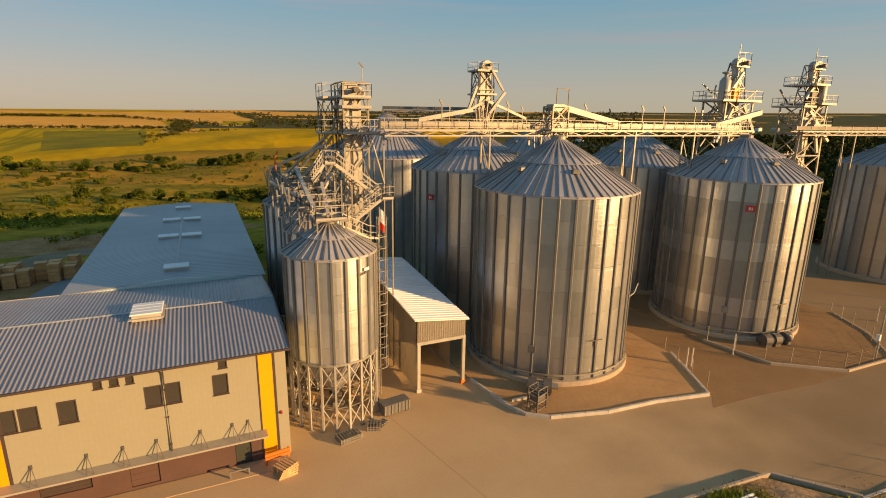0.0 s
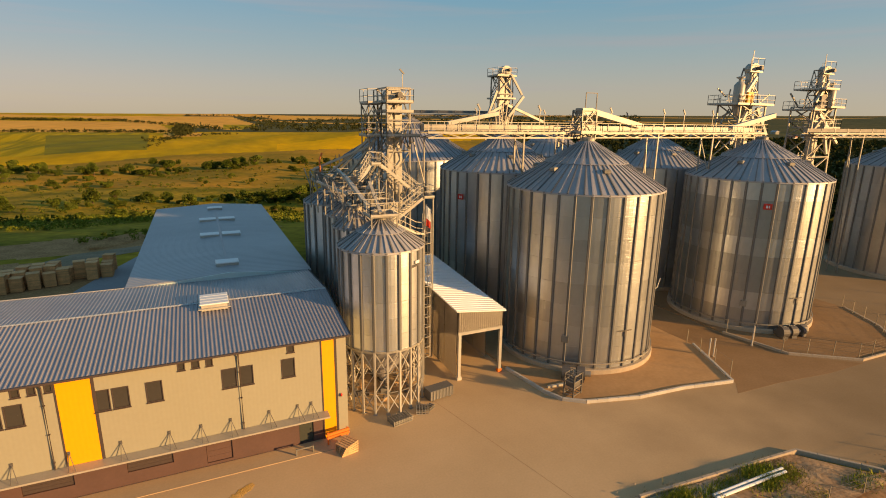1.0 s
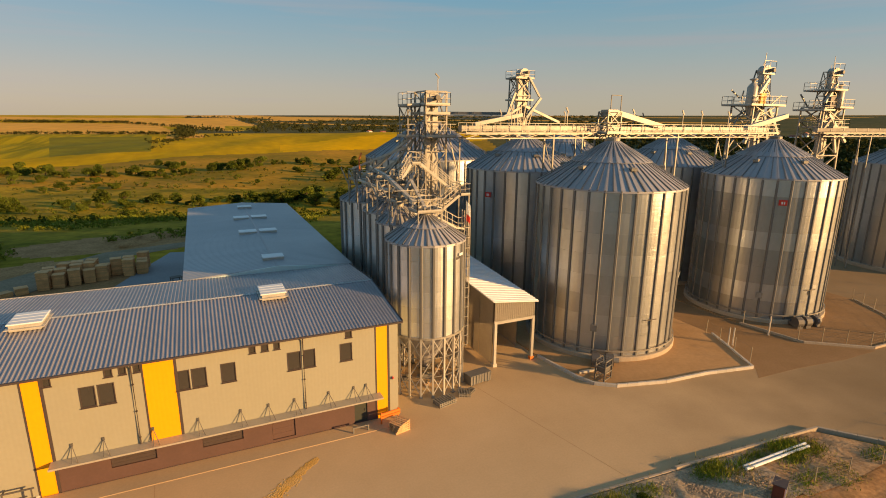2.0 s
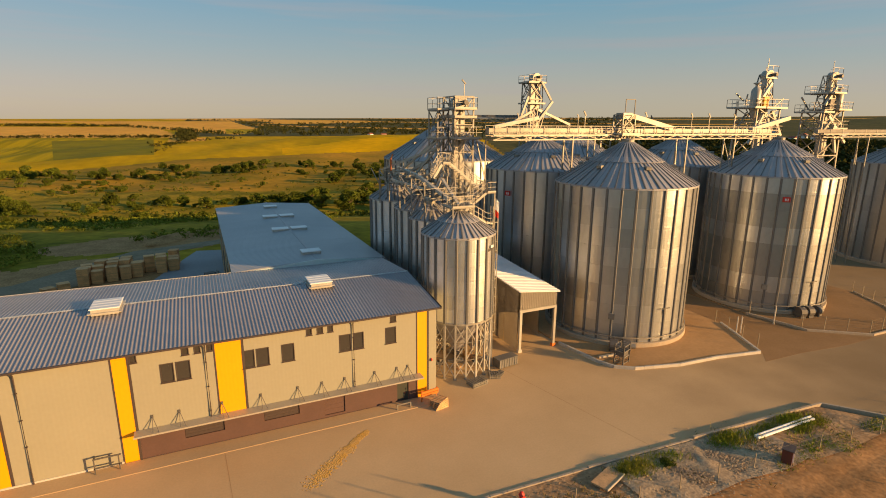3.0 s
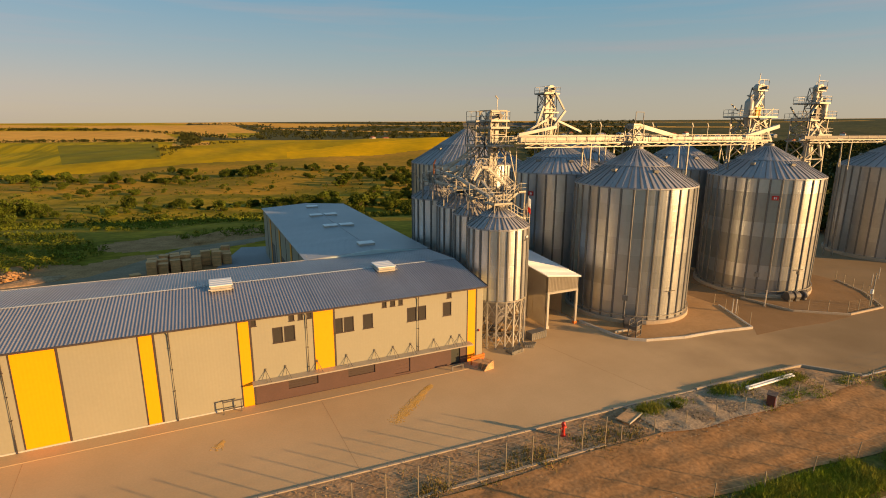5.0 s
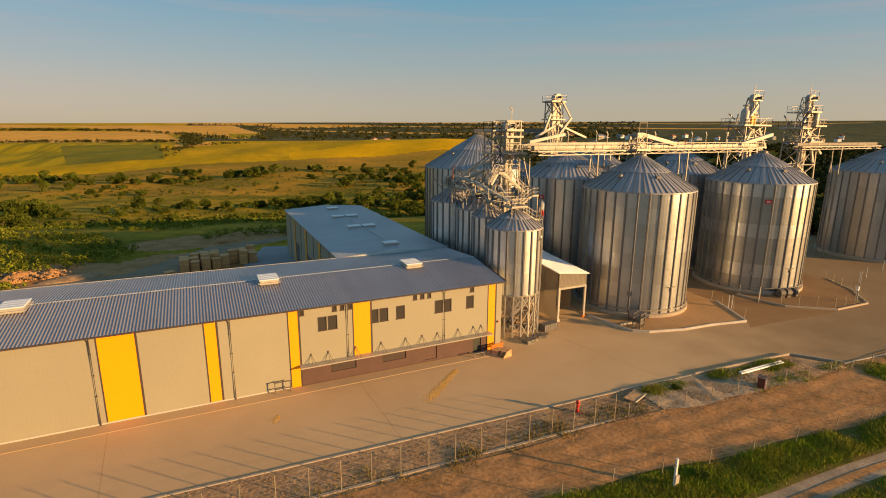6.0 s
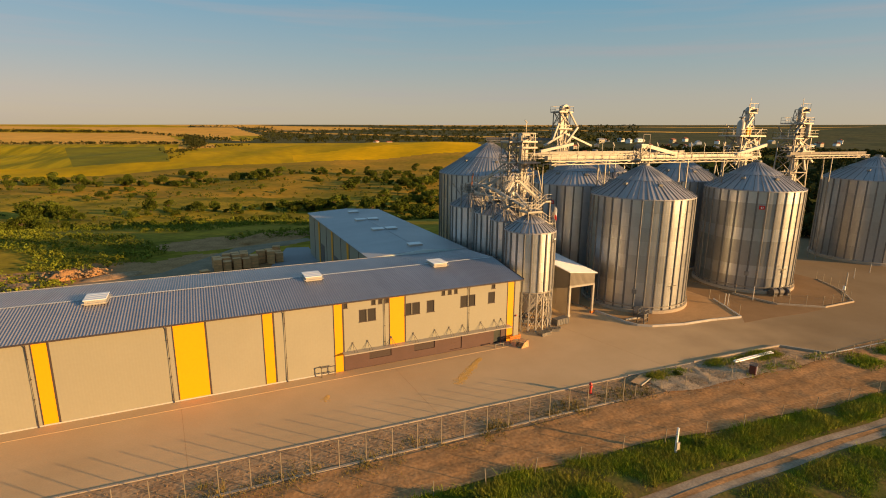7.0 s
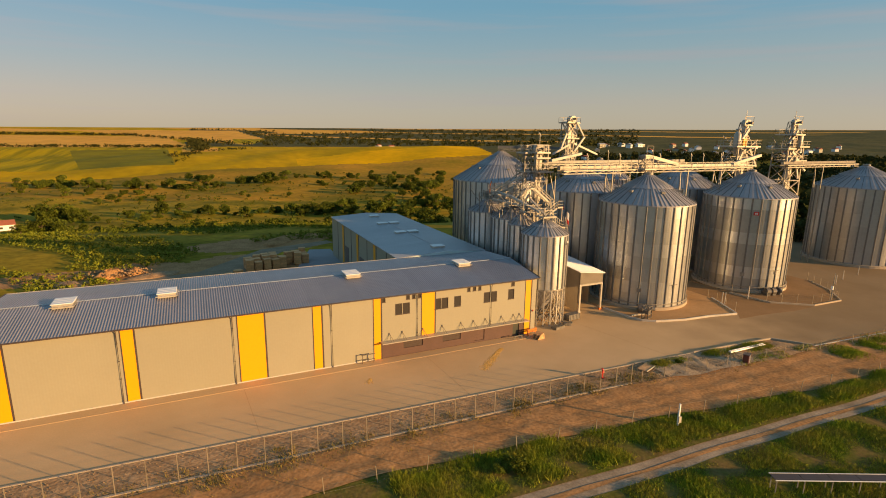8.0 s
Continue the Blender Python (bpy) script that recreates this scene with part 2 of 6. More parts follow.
M_WOODS = material("distant_woodland", (0.075, 0.08, 0.03), 0.95, 0, 0.35, 0.012, 0.08, 1.0, (0.125, 0.11, 0.042), 0.8, edge=0.1, spec=0.05)
M_LEAF = material("bush_leaves", (0.075, 0.10, 0.013), 0.8, 0, 0.3, 0.2, 2, 0, (0.10, 0.12, 0.018), 0.8, 0.35, 0.25, spec=0.05)
M_FARLEAF = material("far_woodland_leaves", (0.04, 0.046, 0.014), 0.9, 0, 0.15, 0.02, 0.4, 0, (0.06, 0.06, 0.02), 0.8, 0.08, spec=0.0)
M_BARK = material("bark", (0.12, 0.085, 0.055), 0.9, 0, 0.2, 2, 12, 0.01)


# ---- building helpers ----
def part(name, bm, mat, parent=None, label="", smooth=False):
    me = bpy.data.meshes.new(name)
    bm.to_mesh(me)
    bm.free()
    me.materials.append(mat)
    if smooth:
        me.polygons.foreach_set("use_smooth", [True] * len(me.polygons))
    ob = new(name, me)
    ob.parent = parent
    if label:
        ob["label"] = label
    return ob


def again(name, ob, m=None, parent=None):
    """Another piece on the same mesh."""
    o = new(name, ob.data)
    o.parent = parent or ob.parent
    if m is not None:
        o.matrix_basis = m
    return o


def thing(name, x, y, z, label, category, rz=0, group="", kind=""):
    ob = new(name)
    ob.empty_display_size = 0.2
    ob.matrix_basis = pose(x, y, z, 0, 0, rz)
    return tagged(ob, label, category, group, kind)


def box(bm, x0, x1, y0, y1, z0, z1):
    v = [bm.verts.new((x, y, z)) for z in (z0, z1) for y in (y0, y1) for x in (x0, x1)]
    for f in ((0, 2, 3, 1), (4, 5, 7, 6), (0, 1, 5, 4), (2, 6, 7, 3), (0, 4, 6, 2), (1, 3, 7, 5)):
        bm.faces.new([v[i] for i in f])
    return bm


def beam(bm, p, q, w=0.1, h=None):
    """A square bar from p to q."""
    p, q = Vector(p), Vector(q)
    d = (q - p).normalized()
    s = d.cross(Vector((0, 0, 1)))
    s = s.normalized() if s.length > 1e-3 else Vector((1, 0, 0))
    u = s.cross(d)
    s, u = s * w / 2, u * (h or w) / 2
    v = [bm.verts.new(c + a * s + b * u) for c in (p, q) for a, b in ((-1, -1), (1, -1), (1, 1), (-1, 1))]
    for f in ((3, 2, 1, 0), (4, 5, 6, 7), (0, 1, 5, 4), (1, 2, 6, 5), (2, 3, 7, 6), (3, 0, 4, 7)):
        bm.faces.new([v[i] for i in f])
    return bm


def tube(bm, pts, r, n=8):
    """A round pipe along the points."""
    rings = []
    for i, p in enumerate(pts):
        p = Vector(p)
        d = (Vector(pts[min(i + 1, len(pts) - 1)]) - Vector(pts[max(i - 1, 0)])).normalized()
        s = d.cross(Vector((0, 0, 1)))
        s = s.normalized() if s.length > 1e-3 else Vector((1, 0, 0))
        u = s.cross(d)
        rings.append([bm.verts.new(p + r * (math.cos(k * math.tau / n) * s + math.sin(k * math.tau / n) * u)) for k in range(n)])
    for a, b in zip(rings, rings[1:]):
        for k in range(n):
            bm.faces.new((a[k], a[(k + 1) % n], b[(k + 1) % n], b[k]))
    bm.faces.new(rings[0][::-1]), bm.faces.new(rings[-1])
    return bm


def lathe(bm, profile, n=32, cap=True):
    """A turned solid from (radius, height) pairs, bottom to top."""
    rings = [[bm.verts.new((r * math.cos(k * math.tau / n), r * math.sin(k * math.tau / n), z)) for k in range(n)] for r, z in profile]
    for a, b in zip(rings, rings[1:]):
        for k in range(n):
            bm.faces.new((a[k], a[(k + 1) % n], b[(k + 1) % n], b[k]))
    if cap:
        bm.faces.new(rings[0][::-1]), bm.faces.new(rings[-1])
    return bm


def slab(bm, pts, z0, z1):
    """An upright prism on a plan outline, anticlockwise."""
    lo = [bm.verts.new((x, y, z0)) for x, y in pts]
    hi = [bm.verts.new((x, y, z1)) for x, y in pts]
    bm.faces.new(lo[::-1]), bm.faces.new(hi)
    for i in range(len(pts)):
        j = (i + 1) % len(pts)
        bm.faces.new((lo[i], lo[j], hi[j], hi[i]))
    return bm


def B():
    return bmesh.new()



# ---- ground ----
def ease(a, b, v):
    t = np.clip((v - a) / (b - a), 0, 1)
    return t * t * (3 - 2 * t)


def height(x, y):
    """The lie of the land: a level yard, a valley beyond it, a crest with crops, far fields."""
    x, y = np.asarray(x, float), np.asarray(y, float)
    side = 1 - ease(150, 420, x - 0.45 * np.maximum(y, 0))
    valley = -25 * ease(92, 295, y + 0.10 * x + 6 * np.sin(x / 37.0)) * side
    crest = np.interp(x, (-400, -200, 60, 360, 800), (-25, -21, -10, 3.5, 6))
    up = ease(520, 960, y + 0.15 * x)
    land = valley * (1 - up) + (crest * side + 4 * (1 - side)) * up
    far = np.interp(y, (960, 1080, 1500, 2400, 3400, 4800), (-16, -12, -9, 2, 12, 27))
    over = ease(980, 1150, y + 0.15 * x)
    land = land * (1 - over) + far * over
    roll = 1.2 * np.sin(x / 61.0 + y / 90.0) + 0.8 * np.sin(x / 23.0 - y / 41.0)
    dist = np.hypot(x, y)
    bearing = np.degrees(np.arctan2(x + 17, y + 10))
    ridge = np.interp(bearing, (-15, -5, 5, 15, 25, 35, 45, 55, 65, 80, 100), (8, 16, 28, 39, 47, 60, 72, 82, 95, 100, 0))  # the far rim of the basin
    start = np.interp(bearing, (10, 35), (2300, 800))
    land = land + ridge * ease(start, 4700, dist)
    return -0.06 + land + roll * ease(120, 320, y) * (1 - over) + 24 * ease(1500, 4700, dist) * (1 - ease(900, 1800, y))


def cover(x, y):
    """Which crop or growth stands at a place in the plan."""
    wob = 6 * np.sin(x / 33.0) + 4 * np.sin(y / 19.0 + x / 50.0)
    out = np.zeros(x.shape, int)                                  # dry meadow
    slope = y > 395 - 0.3 * x + wob
    out[slope] = 1                                                # brown pasture
    front = np.interp(x, (-400, -230, -60, 60, 400), (520, 590, 668, 690, 722)) + 0.4 * wob
    crest = np.interp(x, (-400, -230, -60, 7, 77, 154, 300, 600), (745, 754, 763, 817, 899, 930, 965, 1000))
    out[slope & (y > front)] = 2                                  # sunflowers
    out[(x > 88 + 0.1 * (y - 690)) & (y > front) & (y < 830 + 0.3 * (x - 200)) & (x < 620)] = 3   # in full flower
    out[y > crest] = 2
    out[(y > 1330) & (x > -60)] = 9                               # far woods
    west = (y > crest) & (y < 1262 - 0.03 * x) & (x < -62 - 0.06 * (y - 780))
    out[west] = 4                                                 # crop rows
    out[west & (x > -172 - 0.19 * (y - 770)) & (y < 1150)] = 5    # dark crop
    out[(y >= 1262 - 0.03 * x) & (y < 2350) & (x < -35 - 0.1 * (y - 1250))] = 6                    # wheat
    out[(y >= 1085) & (y < 1262) & (x > -60) & (x < 5)] = 6
    lobe = (y > 1330) & (y < 3600) & (x > -35 - 0.37 * (y - 1810)) & (x < np.interp(y, (1330, 1574, 2088, 3600), (30, 120, 211, 205)))
    out[lobe] = 6
    out[lobe & (y > 1560) & (y < 2050) & (x > 60 + 0.05 * (y - 1560))] = 4
    out[(y > 3000) & (np.sin(x / 260.0 + 1.2 * np.sin(y / 300.0)) > 0.35)] = 6
    out[(y > 1500) & (x > 260) & (np.sin(x / 150.0 + y / 230.0) > 0.9)] = 6
    east = (x > 150 + 0.35 * np.maximum(y, 0)) & (np.hypot(x, y) > 210)
    out[east & (y < 1500)] = 9
    out[east & (y < 1500) & (np.sin(x / 190.0 + 1.7 + np.sin(y / 130.0)) * np.sin(y / 105.0 + x / 400.0) > 0.93)] = 1
    near = (y < 88) & (np.hypot(x, y) < 180)
    out[near] = 0
    rag = 0.25 * np.sin(x / 2.9 + np.sin(y / 3.7)) + 0.2 * np.sin(y / 2.3 + x / 6.1)
    for cx, cy, rx, ry in ((-24, 103, 17, 8), (-30, 80, 16, 12), (-52, 84, 18, 7), (-5, 112, 14, 5)):
        out[((x - cx) / rx) ** 2 + ((y - cy) / ry) ** 2 < 1 + rag] = 8   # bare dug earth behind the yard
    return out


angles = np.radians(np.concatenate([np.arange(-40, 90, 0.3), np.arange(90, 320, 5.0)]))
radii = np.concatenate([[0.0], 12 * 1.0105 ** np.arange(0, 580)])
radii = radii[radii < 4850]
ga, gr = np.meshgrid(angles, radii)
gx, gy = -17 + gr * np.sin(ga), -10 + gr * np.cos(ga)
gz = height(gx, gy)
nr, na = gx.shape
idx = np.arange(nr * na).reshape(nr, na)
quads = np.stack([idx[:-1], np.roll(idx, -1, 1)[:-1], np.roll(idx, -1, 1)[1:], idx[1:]], -1).reshape(-1, 4)[:, ::-1]
ground_mesh = bpy.data.meshes.new("ground")
ground_mesh.from_pydata(np.stack([gx, gy, gz], -1).reshape(-1, 3).tolist(), [], quads.tolist())
for m in (M_MEADOW, M_SLOPE, M_SUNFL, M_SUNFL_B, M_CORN, M_CORN_D, M_WHEAT, M_GRASS, M_DIRT, M_WOODS):
    ground_mesh.materials.append(m)
centre = np.stack([gx, gy], -1).reshape(-1, 2)[quads].mean(1)
ground_mesh.polygons.foreach_set("material_index", cover(centre[:, 0], centre[:, 1]))
ground_mesh.polygons.foreach_set("use_smooth", [True] * len(quads))
ground_mesh.validate()
ground = tagged(new("ground", ground_mesh), "rolling countryside of meadows, sunflower and wheat fields", "ground", kind="structure")


def kerb_line(x):
    return 18.05 - 0.042 * (x + 31) if x < 8 else 16.4 - 0.066 * (x - 8)


def fence_line(x):
    return 13.0 - 0.036 * x


# the concrete yard: its near side follows the kerb, its far side lies under the sheds and silos
bm = B()
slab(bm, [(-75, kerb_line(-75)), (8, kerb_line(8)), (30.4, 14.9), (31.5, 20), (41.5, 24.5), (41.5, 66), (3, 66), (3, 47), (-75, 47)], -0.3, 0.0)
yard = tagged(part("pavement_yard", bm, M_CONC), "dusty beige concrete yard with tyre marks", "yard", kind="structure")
for x0, y0, x1, y1 in ((-34, 27.9, -33.4, 18.4), (-13.5, 27.9, -13.1, 17.6), (10.3, 31.2, 13.7, 16.7)):
    part("joint", beam(B(), (x0, y0, -0.006), (x1, y1, -0.006), 0.03, 0.02), M_CONC_D, yard, "narrow dirt-filled joint")
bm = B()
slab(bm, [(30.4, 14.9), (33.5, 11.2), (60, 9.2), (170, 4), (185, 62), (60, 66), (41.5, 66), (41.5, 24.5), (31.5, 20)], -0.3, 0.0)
tagged(part("pavement_yard_far", bm, M_CONC), "darker concrete road past the silos", "yard", kind="structure")
bm = B()
slab(bm, [(-24, 46), (-10.5, 46), (-10.5, 91), (-15, 92), (-18.5, 82), (-21, 74)], -0.3, -0.01)
tagged(part("pavement_back", bm, material("grey_back_yard", (0.30, 0.30, 0.31), 0.9, 0, 0.1, 0.2, 3, 0.004)), "grey concrete yard behind the warehouse", "yard", kind="structure")
bm = B()
slab(bm, [(-60, 70), (-33, 71), (-21, 92), (-8, 98), (-9, 101), (-25, 96), (-38, 80), (-60, 76)], -0.3, -0.02)
tagged(part("road_dirt", bm, material("pale_brown_track", (0.28, 0.2, 0.12), 0.95, 0, 0.2, 0.3, 3, 0.02, (0.2, 0.15, 0.08), 0.8)), "bare earth track behind the warehouse yard", "track", kind="structure")


def apron(name, pts, label, mat=None):
    bm = B()
    slab(bm, pts, -0.1, 0.12)
    return tagged(part(name, bm, mat or M_CONC_D), label, "apron", kind="structure")


APRON_A = [(18.6, 33.5), (19.3, 28.6), (19.9, 27.0), (21.4, 25.9), (25.9, 24.75), (30.6, 24.4), (35.5, 23.5), (37.7, 27.9), (38.9, 30.5), (38.9, 62), (18.6, 62)]
APRON_B = [(44.6, 31.5), (45.8, 25.2), (51.0, 21.4), (57.9, 21.2), (62.6, 25.6), (65.8, 31.0), (65.8, 64), (44.6, 64)]
apron_a = apron("pavement_silo_apron", APRON_A, "brown dusty raised apron round the silos")
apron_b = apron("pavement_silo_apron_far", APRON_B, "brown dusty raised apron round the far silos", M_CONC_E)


bm = B()
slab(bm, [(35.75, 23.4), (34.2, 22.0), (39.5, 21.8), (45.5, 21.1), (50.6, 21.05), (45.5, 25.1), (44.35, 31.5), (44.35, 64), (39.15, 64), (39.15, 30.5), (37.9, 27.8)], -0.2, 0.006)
tagged(part("pavement_drive", bm, M_CONC_E), "darker brown drive between the two silo aprons", "drive", kind="structure")


def kerbs(parent, pts, width=0.28, top=0.2, step=1.0, mat=None):
    """Kerb stones laid end to end along a line."""
    first = None
    for (x0, y0), (x1, y1) in zip(pts, pts[1:]):
        length = math.hypot(x1 - x0, y1 - y0)
        n = max(1, round(length / step))
        ang = math.degrees(math.atan2(y1 - y0, x1 - x0))
        for i in range(n):
            f = (i + 0.5) / n
            m = pose(x0 + f * (x1 - x0), y0 + f * (y1 - y0), 0, 0, 0, ang) @ Matrix.Diagonal((length / n - 0.012, 1, 1, 1))
            if first is None:
                bm = box(B(), -0.5, 0.5, -width / 2, width / 2, -0.1, top)
                bmesh.ops.bevel(bm, geom=[e for e in bm.edges if e.verts[0].co.z > 0 and e.verts[1].co.z > 0], offset=0.025, segments=1, affect="EDGES")
                first = part("kerb_stone", bm, mat or M_KERB, parent)
                first.matrix_basis = m
            else:
                again("kerb_stone", first, m)
    return first


kerbs(apron_a, APRON_A[0:9], 0.22, 0.28)
kerbs(apron_b, APRON_B[0:6], 0.22, 0.24, 1.0, M_BASE)
kerb_near = thing("kerb", 0, 0, 0, "low grey concrete kerb along the yard", "kerb", kind="structure")
kerbs(kerb_near, [(-74, kerb_line(-74)), (8, kerb_line(8))], 0.2, 0.1, 1.2, M_BASE)
kerbs(kerb_near, [(8, kerb_line(8)), (17, kerb_line(17))], 0.2, 0.16, 1.2, M_BASE)
kerbs(kerb_near, [(17, kerb_line(17)), (30.4, 14.9), (33.5, 11.2)], 0.22, 0.3, 1.2, M_BASE)
kerbs(kerb_near, [(33.5, 11.2), (60, 9.2)], 0.2, 0.12, 1.2, M_KERB)

# walk along the warehouse
bm = box(B(), -56.5, 3.2, 28.0, 29.4, -0.1, 0.035)
tagged(part("pavement_walk", bm, M_CONC_OLD), "narrow concrete walk along the warehouse wall", "pavement", kind="structure")


def strip(name, a, b, x0, x1, mat, label, category, top=0.0, rough=0.0, step=1.0, ruts=0.0):
    """Ground between two lines in the plan, with an uneven surface."""
    nx, ny = int((x1 - x0) / step), 30 if ruts else 10
    verts, faces = [], []
    for i in range(nx + 1):
        x = x0 + (x1 - x0) * i / nx
        ya, yb = a(x), b(x)
        for j in range(ny + 1):
            y = ya + (yb - ya) * j / ny
            edge = min(j, ny - j, 2) / 2
            verts.append((x, y, top + edge * rough * noise.noise(Vector((x * 0.55, y * 0.55, 3.1))) + edge * rough * 0.5 * noise.noise(Vector((x * 1.7, y * 1.7, 1)))
                          + edge * ruts * math.sin((y - yb) * 3.3 + 0.9 * math.sin(x / 9.0)) * (0.6 + noise.noise(Vector((x * 0.2, y, 5))))))
    for i in range(nx):
        for j in range(ny):
            k = i * (ny + 1) + j
            faces.append((k, k + ny + 1, k + ny + 2, k + 1))
    me = bpy.data.meshes.new(name)
    me.from_pydata(verts, [], faces)
    me.materials.append(mat)
    me.polygons.foreach_set("use_smooth", [True] * len(me.polygons))
    me.validate()
    ob = tagged(new(name, me), label, category, kind="structure")
    if me.polygons[0].normal.z < 0:
        me.flip_normals()
    return ob


def wav(x, k=1.0):
    return k * (0.5 * math.sin(x / 5.3) + 0.35 * math.sin(x / 2.1 + 1))


def track_top(x):
    return 1.95 - 0.043 * x + wav(x, 0.15)


def track_low(x):
    return -0.15 - 0.036 * x


def verge_top(x):
    return float(np.interp(x, (-90, -12, -2, 10, 28, 60, 150), (11.6, 8.1, 7.0, 5.1, 3.8, 2.5, -1.0)))


strip("ground_rubble", lambda x: fence_line(x) - 0.5, lambda x: kerb_line(x) - 0.12, -75, 30, M_RUBBLE, "stony brown earth between kerb and fence", "earth", 0.03, 0.09, 0.6)
strip("road_earth", lambda x: verge_top(x) - 0.1 + wav(x, 0.5), lambda x: fence_line(x) - 0.45 + wav(x, 0.25), -90, 150, M_DIRT, "rutted brown earth road along the fence", "earth road", 0.08, 0.05, 0.35, 0.03)
strip("ground_verge", lambda x: track_top(x) - 0.1, lambda x: verge_top(x) + wav(x, 0.5), -90, 150, M_GRASS, "overgrown green verge with weeds", "verge", 0.03, 0.12)
strip("road_track", lambda x: track_low(x), track_top, -90, 150, M_TRACK, "pale gravel farm track with two ruts", "track", -0.02, 0.02)
strip("ground_track_middle", lambda x: 0.45 * track_top(x) + 0.55 * track_low(x) - 0.2 + wav(x + 9, 0.12), lambda x: 0.45 * track_top(x) + 0.55 * track_low(x) + 0.25 + wav(x, 0.12), -90, 150, M_DIRT, "weedy strip between the ruts of the track", "earth", 0.02, 0.05)
strip("ground_crop", lambda x: -60.0, lambda x: track_low(x) + 0.05 + wav(x, 0.25), -120, 150, M_GRASS, "green field beside the farm track", "field", 0.0, 0.1, 1.5)
strip("ground_gravel", lambda x: 11.9 - 0.085 * (x - 9) + wav(x * 1.7, 0.5), lambda x: kerb_line(x) - 0.2, 9, 22.5, M_GRAVEL, "heap of pale gravel spread beside the kerb", "gravel", 0.14, 0.22, 0.3)
strip("ground_corner", lambda x: 10.7 - 0.05 * (x - 22) + wav(x * 1.3, 0.3), lambda x: kerb_line(x) - 0.15 if x < 29.8 else kerb_line(29.8) - 0.15 - 1.22 * (x - 29.8), 22.3, 32.6, M_RUBBLE, "bare brown earth in the kerbed corner", "earth", 0.13, 0.16, 0.3)

# ---- warehouse ----
WX0, WX1, WY0, WY1, WEAVE = -56.3, 2.95, 29.48, 43.6, 7.6


def holed(bm, x0, x1, z0, z1, holes, y0, y1):
    """A wall in the xz plane, y0 to y1 thick, with openings cut through: (x0, x1, z0, z1) each."""
    xs = sorted({x0, x1, *(min(max(v, x0), x1) for h in holes for v in h[:2])})
    zs = sorted({z0, z1, *(min(max(v, z0), z1) for h in holes for v in h[2:])})
    for a, b in zip(xs, xs[1:]):
        for c, d in zip(zs, zs[1:]):
            if not any(h[0] - 1e-6 <= a and b <= h[1] + 1e-6 and h[2] - 1e-6 <= c and d <= h[3] + 1e-6 for h in holes):
                box(bm, a, b, y0, y1, c, d)
    bmesh.ops.remove_doubles(bm, verts=bm.verts, dist=1e-5)
    seen = {}
    for f in bm.faces:
        seen.setdefault(tuple(sorted(v.index for v in f.verts)), []).append(f)
    return bm


warehouse = thing("warehouse", 0, 0, 0, "long beige-grey panel warehouse with yellow stripes and ribbed roof", "building", kind="")
YELLOW = [(1.28, 2.12, 0.0), (-13.5, -11.82, 2.1), (-19.5, -18.66, 0.0), (-26.4, -25.5, 0.0), (-34.1, -31.5, 0.0), (-44.45, -43.4, 0.0), (-54.5, -53.45, 0.0)]
WINDOWS = [(-1.38, -0.51), (-5.0, -4.11), (-3.94, -3.12), (-9.17, -8.28), (-11.83, -11.0), (-10.89, -10.02), (-16.86, -16.05), (-15.93, -15.06)]
SMALL = [(-0.97, -0.49), (-7.38, -6.97), (-6.61, -6.16), (-5.82, -5.42), (-15.5, -15.06), (-14.75, -14.35), (-13.98, -13.6), (-18.5, -18.08)]
HOLES = [(a, b, 5.22, 6.55) for a, b in WINDOWS] + [(a, b, 6.94, 7.48) for a, b in SMALL]
DOCK = (-18.66, 1.28)
# each stretch of cladding between the yellow stripes is a panel of its own
edges = [WX0] + [v for y in sorted(YELLOW) for v in y[:2]] + [WX1]
for i, (a, b) in enumerate(zip(edges, edges[1:])):
    is_yellow = any(abs(a - y[0]) < 0.01 for y in YELLOW)
    low = 2.08 if a >= DOCK[0] - 0.01 and b <= DOCK[1] + 0.01 else 0.0
    step = b - a if is_yellow else 1.15
    n = max(1, round((b - a) / step))
    if is_yellow:
        front = WY0 - 0.012
        bm = holed(B(), a + 0.005, b - 0.005, low, WEAVE, [h for h in HOLES if h[1] > a and h[0] < b], front, WY0 + 0.2)
        part("yellow_panel", bm, M_YELLOW, warehouse, "bright yellow cladding stripe")
    else:
        bm = holed(B(), a + 0.005, b - 0.005, low, WEAVE, [h for h in HOLES if h[1] > a and h[0] < b], WY0, WY0 + 0.2)
        part("wall_panel", bm, M_PANEL, warehouse)
bm = box(B(), DOCK[0] + 0.01, DOCK[1] - 0.01, WY0 + 0.45, WY0 + 0.6, 0, 2.06)
part("dock_back_wall", bm, M_TRIM, warehouse)
OPEN = [(-15.85, -13.35, 0.85, 1.75), (-10.68, -8.18, 0.85, 1.75), (-6.3, -4.75, 0.2, 1.75), (-0.47, 0.5, 0.05, 1.95)]
bm = holed(B(), DOCK[0] + 0.01, DOCK[1] - 0.01, 0, 2.06, OPEN, WY0 + 0.02, WY0 + 0.2)
part("dock_wall", bm, M_BROWN, warehouse, "dark brown dock wall below the awning")
for a, b, c, d in OPEN[:3]:
    bm = box(B(), a + 0.02, b - 0.02, WY0 + 0.1, WY0 + 0.15, c + 0.02, d - 0.02)
    for k in range(1, 4):
        z = c + (d - c) * k / 4
        box(bm, a + 0.02, b - 0.02, WY0 + 0.085, WY0 + 0.1, z - 0.02, z + 0.02)
    part("dock_door", bm, M_BROWN if a > -7 else M_TRIM, warehouse, "closed sectional dock door")
bm = box(B(), -0.45, 0.48, WY0 + 0.1, WY0 + 0.16, 0.07, 1.93)
